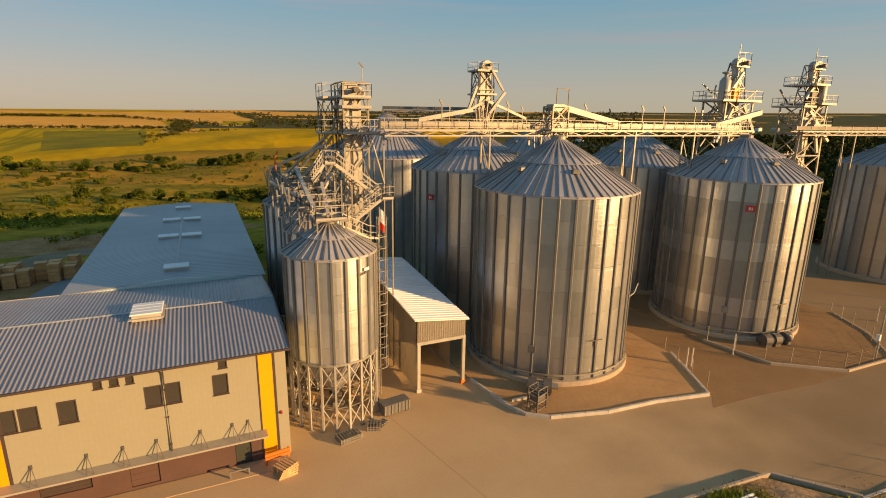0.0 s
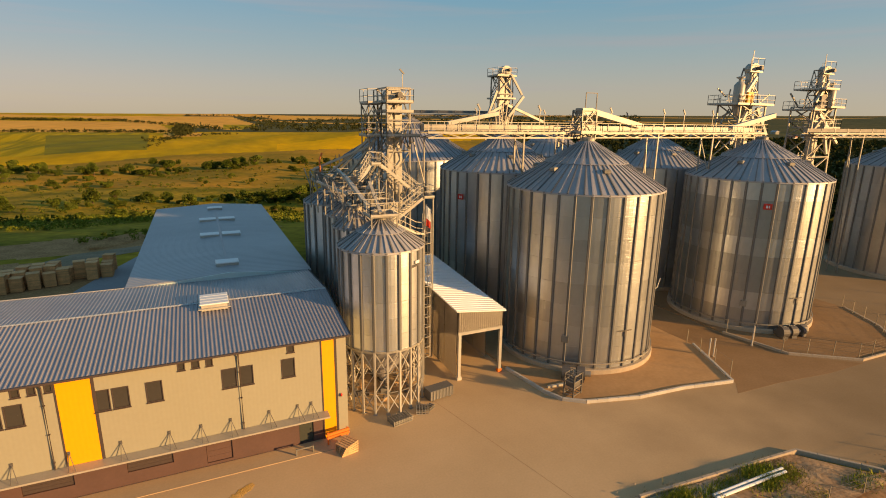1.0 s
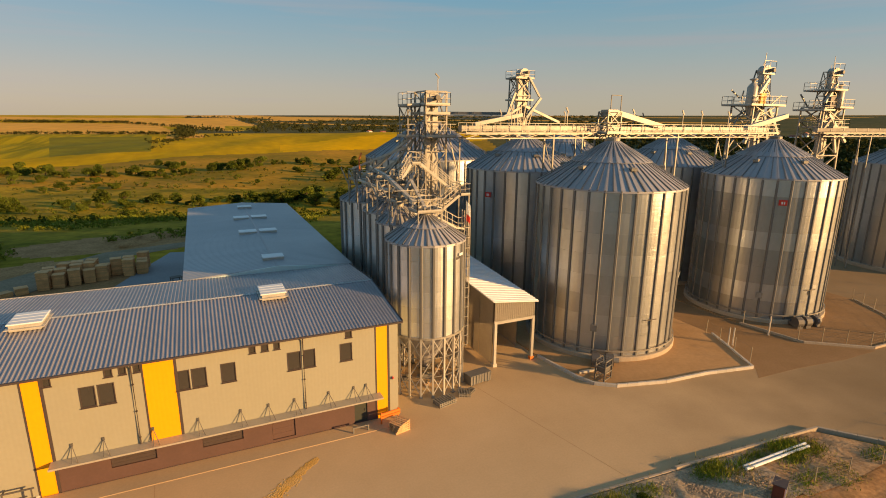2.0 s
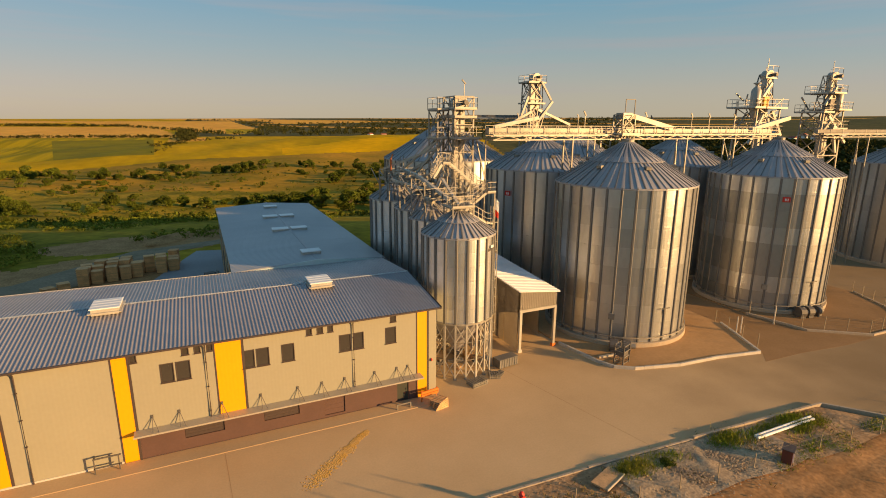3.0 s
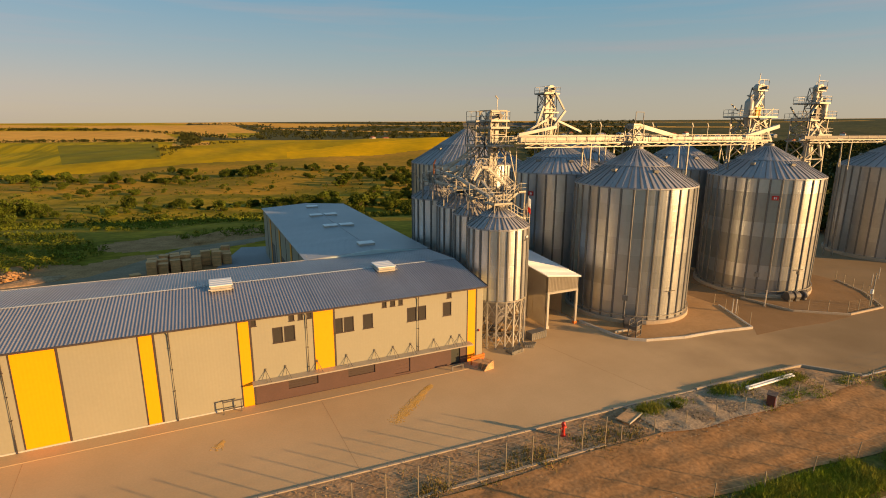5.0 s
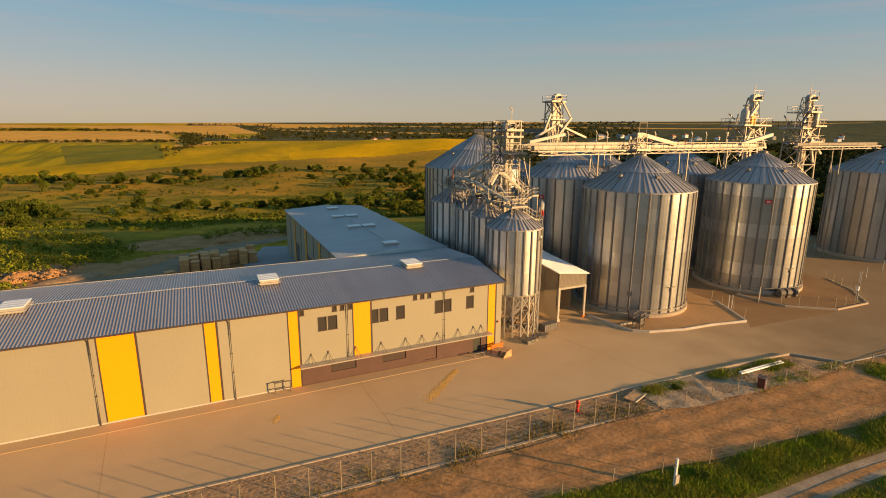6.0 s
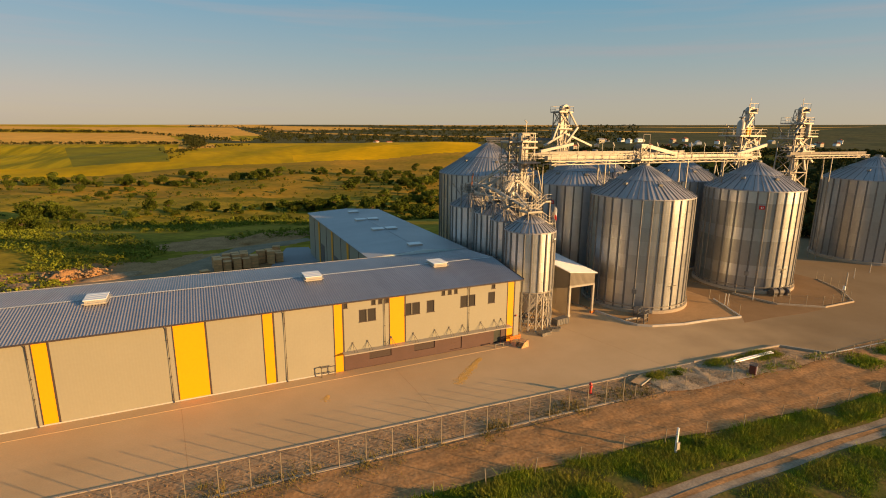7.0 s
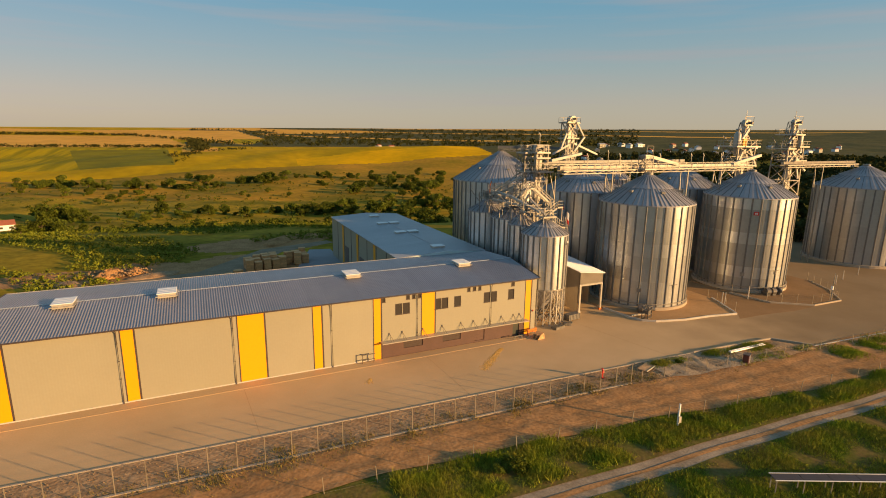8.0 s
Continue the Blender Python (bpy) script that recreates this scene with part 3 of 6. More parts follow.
box(bm, 0.3, 0.36, WY0 + 0.05, WY0 + 0.1, 0.9, 1.05)
door = part("door", bm, material("dark_green_door", (0.05, 0.055, 0.045), 0.5, 0, 0.05, 1, 6), warehouse, "dark green steel door")
for a, b in WINDOWS + SMALL:
    z0, z1 = (5.22, 6.55) if (a, b) in WINDOWS else (6.94, 7.48)
    f = 0.05
    bm = B()
    for q in ((a, b, z0, z0 + f), (a, b, z1 - f, z1), (a, a + f, z0 + f, z1 - f), (b - f, b, z0 + f, z1 - f)):
        box(bm, q[0], q[1], WY0 - 0.03, WY0 + 0.1, q[2], q[3])
    w = part("window", bm, M_TRIM, warehouse)
    part("pane", box(B(), a + f, b - f, WY0 + 0.02, WY0 + 0.04, z0 + f, z1 - f), M_GLASS, w)
    part("sill", box(B(), a - 0.03, b + 0.03, WY0 - 0.08, WY0 - 0.001, z0 - 0.05, z0 - 0.002), M_TRIM, w)
for a, b, low in YELLOW:
    for e in ((b, b + 0.16), (a - 0.09, a)):
        part("trim_strip", box(B(), e[0], e[1], WY0 - 0.025, WY0 + 0.03, low, WEAVE - 0.01), M_TRIM, warehouse, "dark brown cover strip")
for x in (-3.95, -14.1, -24.4, -34.6, -44.8, -55.0):
    low = 2.1 if x > -18 else 0.05
    bm = tube(B(), [(x, WY0 - 0.12, low), (x, WY0 - 0.12, WEAVE - 0.3), (x, WY0 - 0.3, WEAVE + 0.05)], 0.045)
    pipe = part("downpipe", bm, M_TRIM, warehouse, "dark brown rain downpipe")
    for z in (2.6, 4.4, 6.2):
        part("clamp", box(B(), x - 0.055, x + 0.055, WY0 - 0.17, WY0 - 0.001, z, z + 0.03), M_TRIM, pipe)
# awning over the dock, hung on tie rods
bm = box(B(), -18.75, 1.5, 28.62, WY0 - 0.03, 2.09, 2.17)
box(bm, -18.75, 1.5, 28.6, 28.64, 2.06, 2.175)
part("awning", bm, material("pale_awning_sheet", (0.40, 0.36, 0.3), 0.5, 0.1, 0.06, 0.6, 6), warehouse, "pale flat awning above the dock")
for x in (-17.64, -16.03, -13.38, -10.8, -8.22, -6.44, -4.71, -2.33, -0.5, 0.42):
    bm = beam(B(), (x, 28.75, 2.18), (x, WY0 - 0.02, 3.0), 0.032)
    beam(bm, (x + 0.35, 28.75, 2.18), (x, WY0 - 0.02, 3.0), 0.032)
    box(bm, x - 0.07, x + 0.07, WY0 - 0.06, WY0 - 0.001, 2.9, 3.1)
    part("tie_rod", bm, M_DARKSTEEL, warehouse, "dark steel awning tie rod")
part("plinth", box(B(), WX0, DOCK[0] - 0.9, WY0 - 0.05, WY0 - 0.003, 0.03, 0.16), M_KERB, warehouse, "pale concrete plinth")
# the other three sides
part("end_wall", box(B(), WX1 - 0.2, WX1, WY0 + 0.2, WY1, 0, 7.62), M_PANEL, warehouse)
part("end_wall", box(B(), WX0, WX0 + 0.2, WY0 + 0.2, WY1, 0, 7.62), M_PANEL, warehouse)
part("back_wall", box(B(), WX0, WX1, WY1 - 0.2, WY1, 0, 8.0), M_PANEL, warehouse)
RIDGE = (36.4, 8.78)


def roof_sheet(length, width=1.0, ribs=2, rise=0.05):
    """One ribbed sheet, x across 0..width, y along 0..length."""
    bm = B()
    prof = [(0, 0)]
    pitch = width / ribs
    for k in range(ribs):
        c = (k + 0.5) * pitch
        q = min(0.07, pitch * 0.22)
        prof += [(c - q, 0), (c - q / 2, rise), (c + q / 2, rise), (c + q, 0)]
    prof.append((width, 0))
    a = [bm.verts.new((x, 0, z)) for x, z in prof]
    b = [bm.verts.new((x, length, z)) for x, z in prof]
    a2 = [bm.verts.new((x, 0, -0.1)) for x in (0, width)]
    b2 = [bm.verts.new((x, length, -0.1)) for x in (0, width)]
    for i in range(len(prof) - 1):
        bm.faces.new((a[i], a[i + 1], b[i + 1], b[i]))
    bm.faces.new((a2[1], a2[0], b2[0], b2[1]))
    bm.faces.new([a2[0], a2[1]] + a[::-1]), bm.faces.new([b2[1], b2[0]] + b)
    bm.faces.new((a2[0], a[0], b[0], b2[0])), bm.faces.new((a2[1], b2[1], b[-1], a[-1]))
    return bm


roof = part("roof_ridge_cap", B(), M_WHITE, warehouse, "pale ridge capping")
bm = B()
bm.from_mesh(roof.data)
for sgn, dz in ((-1, -0.045), (1, -0.02)):
    v = [bm.verts.new(p) for p in ((WX0 - 0.2, RIDGE[0], RIDGE[1] + 0.075), (WX1 + 0.2, RIDGE[0], RIDGE[1] + 0.075),
                                   (WX1 + 0.2, RIDGE[0] + sgn * 0.14, RIDGE[1] + 0.07 + dz), (WX0 - 0.2, RIDGE[0] + sgn * 0.14, RIDGE[1] + 0.07 + dz))]
    bm.faces.new(v if sgn > 0 else v[::-1])
bmesh.ops.solidify(bm, geom=bm.faces[:], thickness=0.012)
bm.to_mesh(roof.data)
bm.free()
n_sheet = round((WX1 + 0.25 - WX0 + 0.25))
w_sheet = (WX1 - WX0 + 0.5) / n_sheet
for (y0, z0, y1, z1) in ((WY0 - 0.35, WEAVE + 0.1, RIDGE[0] - 0.005, RIDGE[1]), (RIDGE[0] + 0.005, RIDGE[1], WY1 + 0.25, 8.3)):
    length = math.hypot(y1 - y0, z1 - z0)
    tilt = math.degrees(math.atan2(z1 - z0, y1 - y0))
    first = None
    for i in range(n_sheet):
        m = pose(WX0 - 0.25 + i * w_sheet, y0, z0, tilt, 0, 0)
        if first is None:
            first = part("roof_sheet", roof_sheet(length, w_sheet, 4, 0.045), M_ROOF, warehouse, "grey ribbed roof sheet")
            first.matrix_basis = m
        else:
            again("roof_sheet", first, m)
bm = box(B(), WX0 - 0.25, WX1 + 0.25, WY0 - 0.5, WY0 - 0.36, WEAVE + 0.0, WEAVE + 0.12)
part("gutter", bm, M_TRIM, warehouse, "dark brown eaves gutter")
for x in (WX0 - 0.27, WX1 + 0.26):
    bm = B()
    beam(bm, (x, WY0 - 0.4, WEAVE + 0.08), (x, RIDGE[0], RIDGE[1]), 0.04, 0.22)
    beam(bm, (x, RIDGE[0], RIDGE[1]), (x, WY1 + 0.25, 8.28), 0.04, 0.22)
    part("verge_trim", bm, M_TRIM, warehouse)
bm = box(B(), WX0 - 0.2, -11.5, WY1 + 0.25, WY1 + 0.36, 8.2, 8.36)
part("gutter", bm, M_KERB, warehouse)


def roof_vent(x):
    """A low box skylight astride the ridge, with a ribbed lid."""
    v = thing("roof_skylight", x, 35.95, RIDGE[1] + 0.06, "white box skylight on the warehouse ridge", "skylight", group="warehouse skylights")
    bm = box(B(), -0.85, 0.85, -1.0, 1.25, -0.22, 0.22)
    part("upstand", bm, M_CREAM, v)
    for k in range(4):
        y = -1.05 + k * 0.6
        bm = slab(B(), [(-0.95, y), (0.95, y), (0.95, y + 0.56), (-0.95, y + 0.56)], 0.222, 0.30)
        bmesh.ops.bevel(bm, geom=[e for e in bm.edges if min(a.co.z for a in e.verts) > 0.28], offset=0.03, segments=1, affect="EDGES")
        part("lid_panel", bm, M_WHITE, v)
    part("flashing", box(B(), -1.05, 1.05, -1.2, 1.4, -0.06, 0.0), M_CREAM, v)
    return v


for x in (-5.0, -20.3, -40.6, -49.8):
    roof_vent(x)

# rear wing, at right angles
RX0, RX1, RY0, RY1 = -11.2, 3.3, 43.86, 85.0
wing = thing("warehouse_wing", 0, 0, 0, "rear warehouse wing with a flat pale grey roof", "building")
n_bay = 8
for i in range(n_bay):
    y0, y1 = RY0 + 0.2 + (RY1 - RY0 - 0.2) * i / n_bay, RY0 + 0.2 + (RY1 - RY0 - 0.2) * (i + 1) / n_bay
    part("wall_panel", box(B(), RX0, RX0 + 0.2, y0 + 0.01, y1 - 0.01, 0, 8.1), M_PANEL, wing)
    part("trim_strip", box(B(), RX0 - 0.04, RX0 - 0.002, y0 - 0.1, y0 + 0.1, 0, 8.0), M_TRIM, wing, "dark brown cover strip")
    if i in (2, 4, 6):
        part("yellow_panel", box(B(), RX0 - 0.03, RX0 - 0.003, y0 + 0.4, y0 + 1.5, 0, 8.0), M_YELLOW, wing, "bright yellow cladding stripe")
    if i in (1, 3, 5):
        part("gate", box(B(), RX0 - 0.05, RX0 - 0.004, y0 + 1.9, y1 - 0.5, 0, 4.2), M_DARKSTEEL, wing, "dark sliding gate")
part("wall", box(B(), RX1 - 0.2, RX1, RY0 + 0.1, RY1, 0, 8.1), M_PANEL, wing)
part("wall", box(B(), RX0 + 0.2, RX1 - 0.2, RY1 - 0.2, RY1, 0, 8.1), M_PANEL, wing)
RMID = (RX0 + RX1) / 2 + 0.4
for (xa, za, xb, zb) in ((RX0 - 0.25, 8.32, RMID - 0.004, 8.8), (RMID + 0.004, 8.8, RX1 + 0.2, 8.32)):
    n = 28
    dy = (RY1 + 0.2 - RY0) / n
    first = None
    length = math.hypot(xb - xa, zb - za)
    tilt = math.degrees(math.atan2(zb - za, xb - xa))
    for i in range(n):
        m = pose(xa, RY0 + (i + 1) * dy, za, 0, -tilt, 0) @ pose(0, 0, 0, 0, 0, -90)
        if first is None:
            first = part("roof_sheet", roof_sheet(length, dy, 3, 0.018), M_ROOF2, wing, "pale grey roof sheet")
            first.matrix_basis = m
        else:
            again("roof_sheet", first, m)
part("ridge_cap", box(B(), RMID - 0.1, RMID + 0.1, RY0, RY1 + 0.2, 8.82, 8.845), M_ROOF, wing)
bm = B()
for y in (RY0 - 0.12, RY0 - 0.02):
    bm.faces.new([bm.verts.new(p) for p in ((RX0 + 1.0, y, 8.28), (RX1 - 0.4, y, 8.28), (RMID, y, 8.84))])
bm.verts.ensure_lookup_table()
lo, hi = bm.verts[:3], bm.verts[3:6]
for i in range(3):
    bm.faces.new((lo[i], lo[(i + 1) % 3], hi[(i + 1) % 3], hi[i]))
bmesh.ops.recalc_face_normals(bm, faces=bm.faces)
part("flashing", bm, M_TEAL, wing, "pale teal flashing where the roofs meet")
part("gable_wall", box(B(), RX0 + 0.2, RX1 - 0.2, RY0 + 0.02, RY0 + 0.1, 7.9, 8.3), M_PANEL, wing)
for y, both in ((47.0, 0), (60.5, 1), (70.5, 1), (79.5, 0)):
    for dx in ((-1.15, 1.15) if both else (0.0,)):
        v = thing("wing_skylight", RMID + dx, y, 8.84 if not dx else 8.77, "white box skylight on the rear wing roof", "skylight", group="rear wing skylights")
        part("upstand", box(B(), -0.95, 0.95, -0.65, 0.65, -0.15, 0.14), M_CREAM, v)
        bm = box(B(), -1.0, 1.0, -0.7, 0.7, 0.142, 0.26)
        bmesh.ops.bevel(bm, geom=bm.edges[:], offset=0.04, segments=1, affect="EDGES")
        part("dome", bm, M_WHITE, v)

# ---- silos ----
def silo(name, x, y, R, z0, eave, apex, n, label, tiers=6, group="", hopper=False, bands=None, turn=0.0):
    s = thing(name, x, y, 0, label, "silo", group=group)
    ang = [turn + math.tau * k / n for k in range(n)]
    th = (eave - z0) / tiers
    sheet = B()
    c = [math.tau / n * f for f in (0.01, 0.35, 0.65, 0.99)]
    rings = [[sheet.verts.new((r * math.cos(q), r * math.sin(q), z)) for q in c] for r, z in ((R, 0), (R, th - 0.012), (R - 0.05, th - 0.012), (R - 0.05, 0))]
    for p, q in zip(rings, rings[1:] + rings[:1]):
        for i in range(3):
            sheet.faces.new((p[i], p[i + 1], q[i + 1], q[i]))
    for i in (0, 3):
        sheet.faces.new([r[i] for r in rings][::1 if i else -1])
    bmesh.ops.recalc_face_normals(sheet, faces=sheet.faces)
    meshes = {}
    for mat in dict.fromkeys(bands or (M_SILO,)):
        me = bpy.data.meshes.new("wall_sheet")
        sheet.to_mesh(me)
        me.materials.append(mat)
        meshes[mat] = me
    sheet.free()
    for t in range(tiers):
        me = meshes[(bands or (M_SILO,))[t % len(bands or (M_SILO,))]]
        for k in range(n):
            o = new("wall_sheet", me)
            o.parent = s
            o.matrix_basis = pose(0, 0, z0 + t * th, 0, 0, math.degrees(ang[k]))
    first = None
    for k in range(n):
        m = pose(R * math.cos(ang[k]), R * math.sin(ang[k]), 0, 0, 0, math.degrees(ang[k]))
        if first is None:
            bm = box(B(), -0.02, 0.13, -0.12, 0.12, z0 - (0.02 if hopper else 0), eave - 0.03)
            bmesh.ops.bevel(bm, geom=[e for e in bm.edges if abs(e.verts[0].co.z - e.verts[1].co.z) > 1 and e.verts[0].co.x > 0.05], offset=0.05, segments=1, affect="EDGES")
            first = part("stiffener", bm, M_STIFF, s)
            first.matrix_basis = m
        else:
            again("stiffener", first, m)
    # roof: sectors with a raised rib, a step where the lower sheets slip under the upper
    first = rib1 = None
    rt = 0.55 if R > 5 else 0.35
    Re = R + 0.14
    rm, zm = rt + (Re - rt) * 0.47, apex - (apex - eave) * 0.47
    half = math.pi / n
    for k in range(n):
        m = pose(0, 0, 0, 0, 0, math.degrees(ang[k] + half))
        if first is None:
            bm = B()
            # a lower and an upper sheet and the drip edge, each a thin plate; the upper laps over the lower
            for ra, za, rb, zb in ((Re, eave - 0.02, rm, zm), (rm + 0.12, zm - 0.035, rt, apex), (Re, eave - 0.16, Re - 0.02, eave - 0.045)):
                top = [bm.verts.new((r * math.cos(q * half), r * math.sin(q * half), z)) for r, z, q in ((ra, za, -0.985), (ra, za, 0.985), (rb, zb, 0.985), (rb, zb, -0.985))]
                if rb < Re - 0.1 and ra < Re:
                    for v in top[:2]:
                        v.co.z += 0.045
                low = [bm.verts.new(v.co - Vector((0, 0, 0.02))) for v in top]
                bm.faces.new(top), bm.faces.new(low[::-1])
                for i in range(4):
                    bm.faces.new((top[(i + 1) % 4], top[i], low[i], low[(i + 1) % 4]))
            first = part("roof_panel", bm, M_SILO_ROOF, s)
            first.matrix_basis = m
            bm = B()
            for (ra, za, rb, zb) in ((Re, eave, rm, zm + 0.01), (rm + 0.1, zm + 0.05, rt, apex + 0.02)):
                p, q = (ra * math.cos(half), ra * math.sin(half), za + 0.03), (rb * math.cos(half), rb * math.sin(half), zb + 0.03)
                beam(bm, p, q, 0.1 if R > 5 else 0.06, 0.04)
            rib1 = part("roof_rib", bm, M_SILO_ROOF, s)
            mid = part("roof_rib", beam(B(), (Re, 0, eave + 0.02), (rt + 0.3, 0, apex - (apex - eave) * 0.3 / (Re - rt)), 0.1, 0.08), M_STIFF, s)
            mid.matrix_basis = m
            rib1.matrix_basis = m
        else:
            again("roof_panel", first, m), again("roof_rib", rib1, m), again("roof_rib", mid, m)
    part("roof_collar", lathe(B(), [(rt + 0.12, apex - 0.12), (rt + 0.12, apex + 0.25), (rt - 0.1, apex + 0.35)], 20), M_STEEL, s)
    if not hopper:
        part("foundation", lathe(B(), [(R + 0.42, 0.0), (R + 0.42, z0 - 0.06), (R + 0.36, z0), (R - 0.3, z0)], 60), M_BASE, s, "stained concrete ring foundation")
        for k, q in enumerate((0.35, 1.2, 2.3, 3.4, 4.4, 5.5)):
            r = rm * 1.25 if R > 5 else rm
            z = eave + (apex - eave) * (Re - r) / (Re - rt)
            bm = box(B(), -0.28, 0.32, -0.28, 0.28, -0.05, 0.28)
            bmesh.ops.bevel(bm, geom=[e for e in bm.edges if min(v.co.z for v in e.verts) > 0.2], offset=0.08, segments=1, affect="EDGES")
            o = part("roof_vent", bm, M_STEEL, s)
            o.matrix_basis = pose(r * math.cos(q), r * math.sin(q), z, 0, 0, math.degrees(q))
    return s


def hopper_base(s, R, z0, n, turn):
    """The cone below a small silo and its legs with cross braces."""
    part("hopper_cone", lathe(B(), [(0.25, 1.35), (0.3, 1.5), (R - 0.03, z0 + 0.02)], n), M_SILO_ROOF, s, "galvanised discharge cone")
    part("ring_beam", lathe(B(), [(R - 0.06, z0 - 0.16), (R + 0.1, z0 - 0.16), (R + 0.1, z0 + 0.02), (R - 0.06, z0 + 0.02), (R - 0.06, z0 - 0.16)], n * 2, False), M_STEEL, s)
    leg = foot = bars = None
    for k in range(n):
        q = turn + math.tau * k / n
        m = pose(0, 0, 0, 0, 0, math.degrees(q))
        if leg is None:
            bm = beam(B(), (R + 0.03, 0, 0.04), (R + 0.03, 0, z0 - 0.1), 0.14)
            leg = part("leg", bm, M_CREAM, s)
            foot = part("foot_plate", box(B(), R - 0.12, R + 0.2, -0.16, 0.16, 0, 0.045), M_STEEL, leg)
            st = math.tau / n
            h = (z0 - 0.3) / 3
            p0, p1 = (R, 0), (R * math.cos(st), R * math.sin(st))
            bars = []
            for i in range(3):
                u, v = 0.15 + i * h, 0.15 + (i + 1) * h
                bars.append(part("brace", beam(B(), (*p0, u), (*p1, v), 0.06), M_CREAM, s))
                if i != 1:
                    bars.append(part("brace", beam(B(), (*p1, u), (*p0, v), 0.06), M_CREAM, s))
                bars.append(part("tie", beam(B(), (*p0, v), (*p1, v), 0.05), M_STEEL, s))
            for o in bars:
                o.matrix_basis = m
            leg.matrix_basis = m
        else:
            o = again("leg", leg, m)
            f = new("foot_plate", foot.data)
            f.parent = o
            for o in bars:
                again(o.name.split(".")[0], o, m)
    part("discharge_slide", box(B(), -0.4, 0.4, -0.4, 0.4, 1.1, 1.36), M_DARKSTEEL, s)


def caged_ladder(bm, x, y, z0, z1, face=0.0):
    """Stiles, rungs and hoops of a ladder; face: the way it looks out, degrees."""
    c, w = math.cos(radians(face)), math.sin(radians(face))
    for e in (-0.22, 0.22):
        beam(bm, (x - w * e, y + c * e, z0), (x - w * e, y + c * e, z1), 0.06)
    z = z0 + 0.3
    while z < z1:
        beam(bm, (x + w * 0.22, y - c * 0.22, z), (x - w * 0.22, y + c * 0.22, z), 0.035)
        z += 0.3
    z = z0 + 2.3
    hoop = [(math.cos(t) * 0.7, math.sin(t) * 0.36) for t in (-1.57, -0.8, 0, 0.8, 1.57)]
    while z < z1:
        pts = [(x + c * u - w * v, y + w * u + c * v, z) for u, v in hoop]
        for p, q in zip(pts, pts[1:]):
            beam(bm, p, q, 0.05)
        z += 0.9
    for u, v in hoop[1:4]:
        beam(bm, (x + c * u - w * v, y + w * u + c * v, z0 + 2.3), (x + c * u - w * v, y + w * u + c * v, z1), 0.04)
    return bm


BIG = "large flat-bottomed silos"
silo_a = silo("grain_silo", 28.2, 36.25, 7.2, 0.55, 16.1, 20.2, 33, "large galvanised corrugated grain silo with conical roof", 8, BIG, turn=0.121)
silo_b = silo("grain_silo", 52.6, 35.9, 7.3, 0.55, 16.3, 20.3, 33, "large galvanised grain silo with darker sheet bands", 8, BIG, bands=(M_SILO_DULL_SHADE, M_SILO, M_SILO_DULL_SHADE, M_SILO_DULL_SHADE, M_SILO, M_SILO_DULL_SHADE, M_SILO_DULL_SHADE, M_SILO), turn=0.025)
silo_c = silo("grain_silo", 28.0, 51.4, 7.2, 0.55, 16.5, 20.3, 33, "large galvanised grain silo standing behind the first", 6, BIG, turn=0.02)
silo_d = silo("grain_silo", 53.0, 51.4, 7.2, 0.55, 16.4, 20.3, 33, "large galvanised grain silo behind the banded one", 6, BIG, turn=0.12)
# the end silo's shade is put into its wall colour
silo_e = silo("grain_silo", 94.0, 38.8, 8.8, 0.55, 16.3, 20.6, 36, "wide galvanised grain silo at the end of the row", 6, BIG, bands=(M_SILO_DULL_SHADE,), turn=0.0)
silo_f = silo("grain_silo", 27.0, 79.2, 10.8, 0.55, 16.1, 22.4, 48, "broad galvanised grain silo at the back of the site", 6, BIG)
silo_g = silo("grain_silo", 52.0, 74.5, 7.2, 0.55, 16.4, 20.6, 30, "large galvanised grain silo at the back", 6, BIG)
SMALL_S = "small silos beside the warehouse"
hop = silo("hopper_silo", 7.0, 33.8, 3.2, 5.2, 12.75, 14.6, 21, "slim galvanised hopper silo on braced steel legs", 6, SMALL_S, hopper=True, bands=(M_SILO_LIGHT,), turn=0.02)
hopper_base(hop, 3.2, 5.2, 21, 0.02)
for px, py, r, e, a in ((6.7, 39.25, 2.0, 13.2, 14.5), (8.3, 44.4, 3.2, 13.4, 15.2), (7.7, 51.2, 3.2, 13.6, 15.4)):
    o = silo("hopper_silo", px, py, r, 5.2 if r < 3 else 2.6, e, a, 14 if r < 3 else 20, "slim galvanised silo beside the warehouse wing", 6, SMALL_S, hopper=True, bands=(M_SILO_LIGHT,))
    hopper_base(o, r, 5.2 if r < 3 else 2.6, 14 if r < 3 else 20, 0)

# ---- elevator towers, conveyor bridges, loading shed ----
def bar(name, p, q, w, parent, mat=None, label=""):
    return part(name, beam(B(), p, q, w), mat or M_STEEL, parent, label)


def railing(bm, pts, h=1.1, gap=1.3, toe=True):
    """Posts, two rails and a toe board along the points."""
    for p, q in zip(pts, pts[1:]):
        p, q = Vector(p), Vector(q)
        n = max(1, round((q - p).length / gap))
        for k in range(n + 1):
            c = p.lerp(q, k / n)
            beam(bm, c, c + Vector((0, 0, h)), 0.045)
        for z, w in ((h, 0.045), (h * 0.52, 0.035), (0.08, 0.04))[:3 if toe else 2]:
            beam(bm, p + Vector((0, 0, z)), q + Vector((0, 0, z)), w, 0.15 if z < 0.1 else None)
    return bm


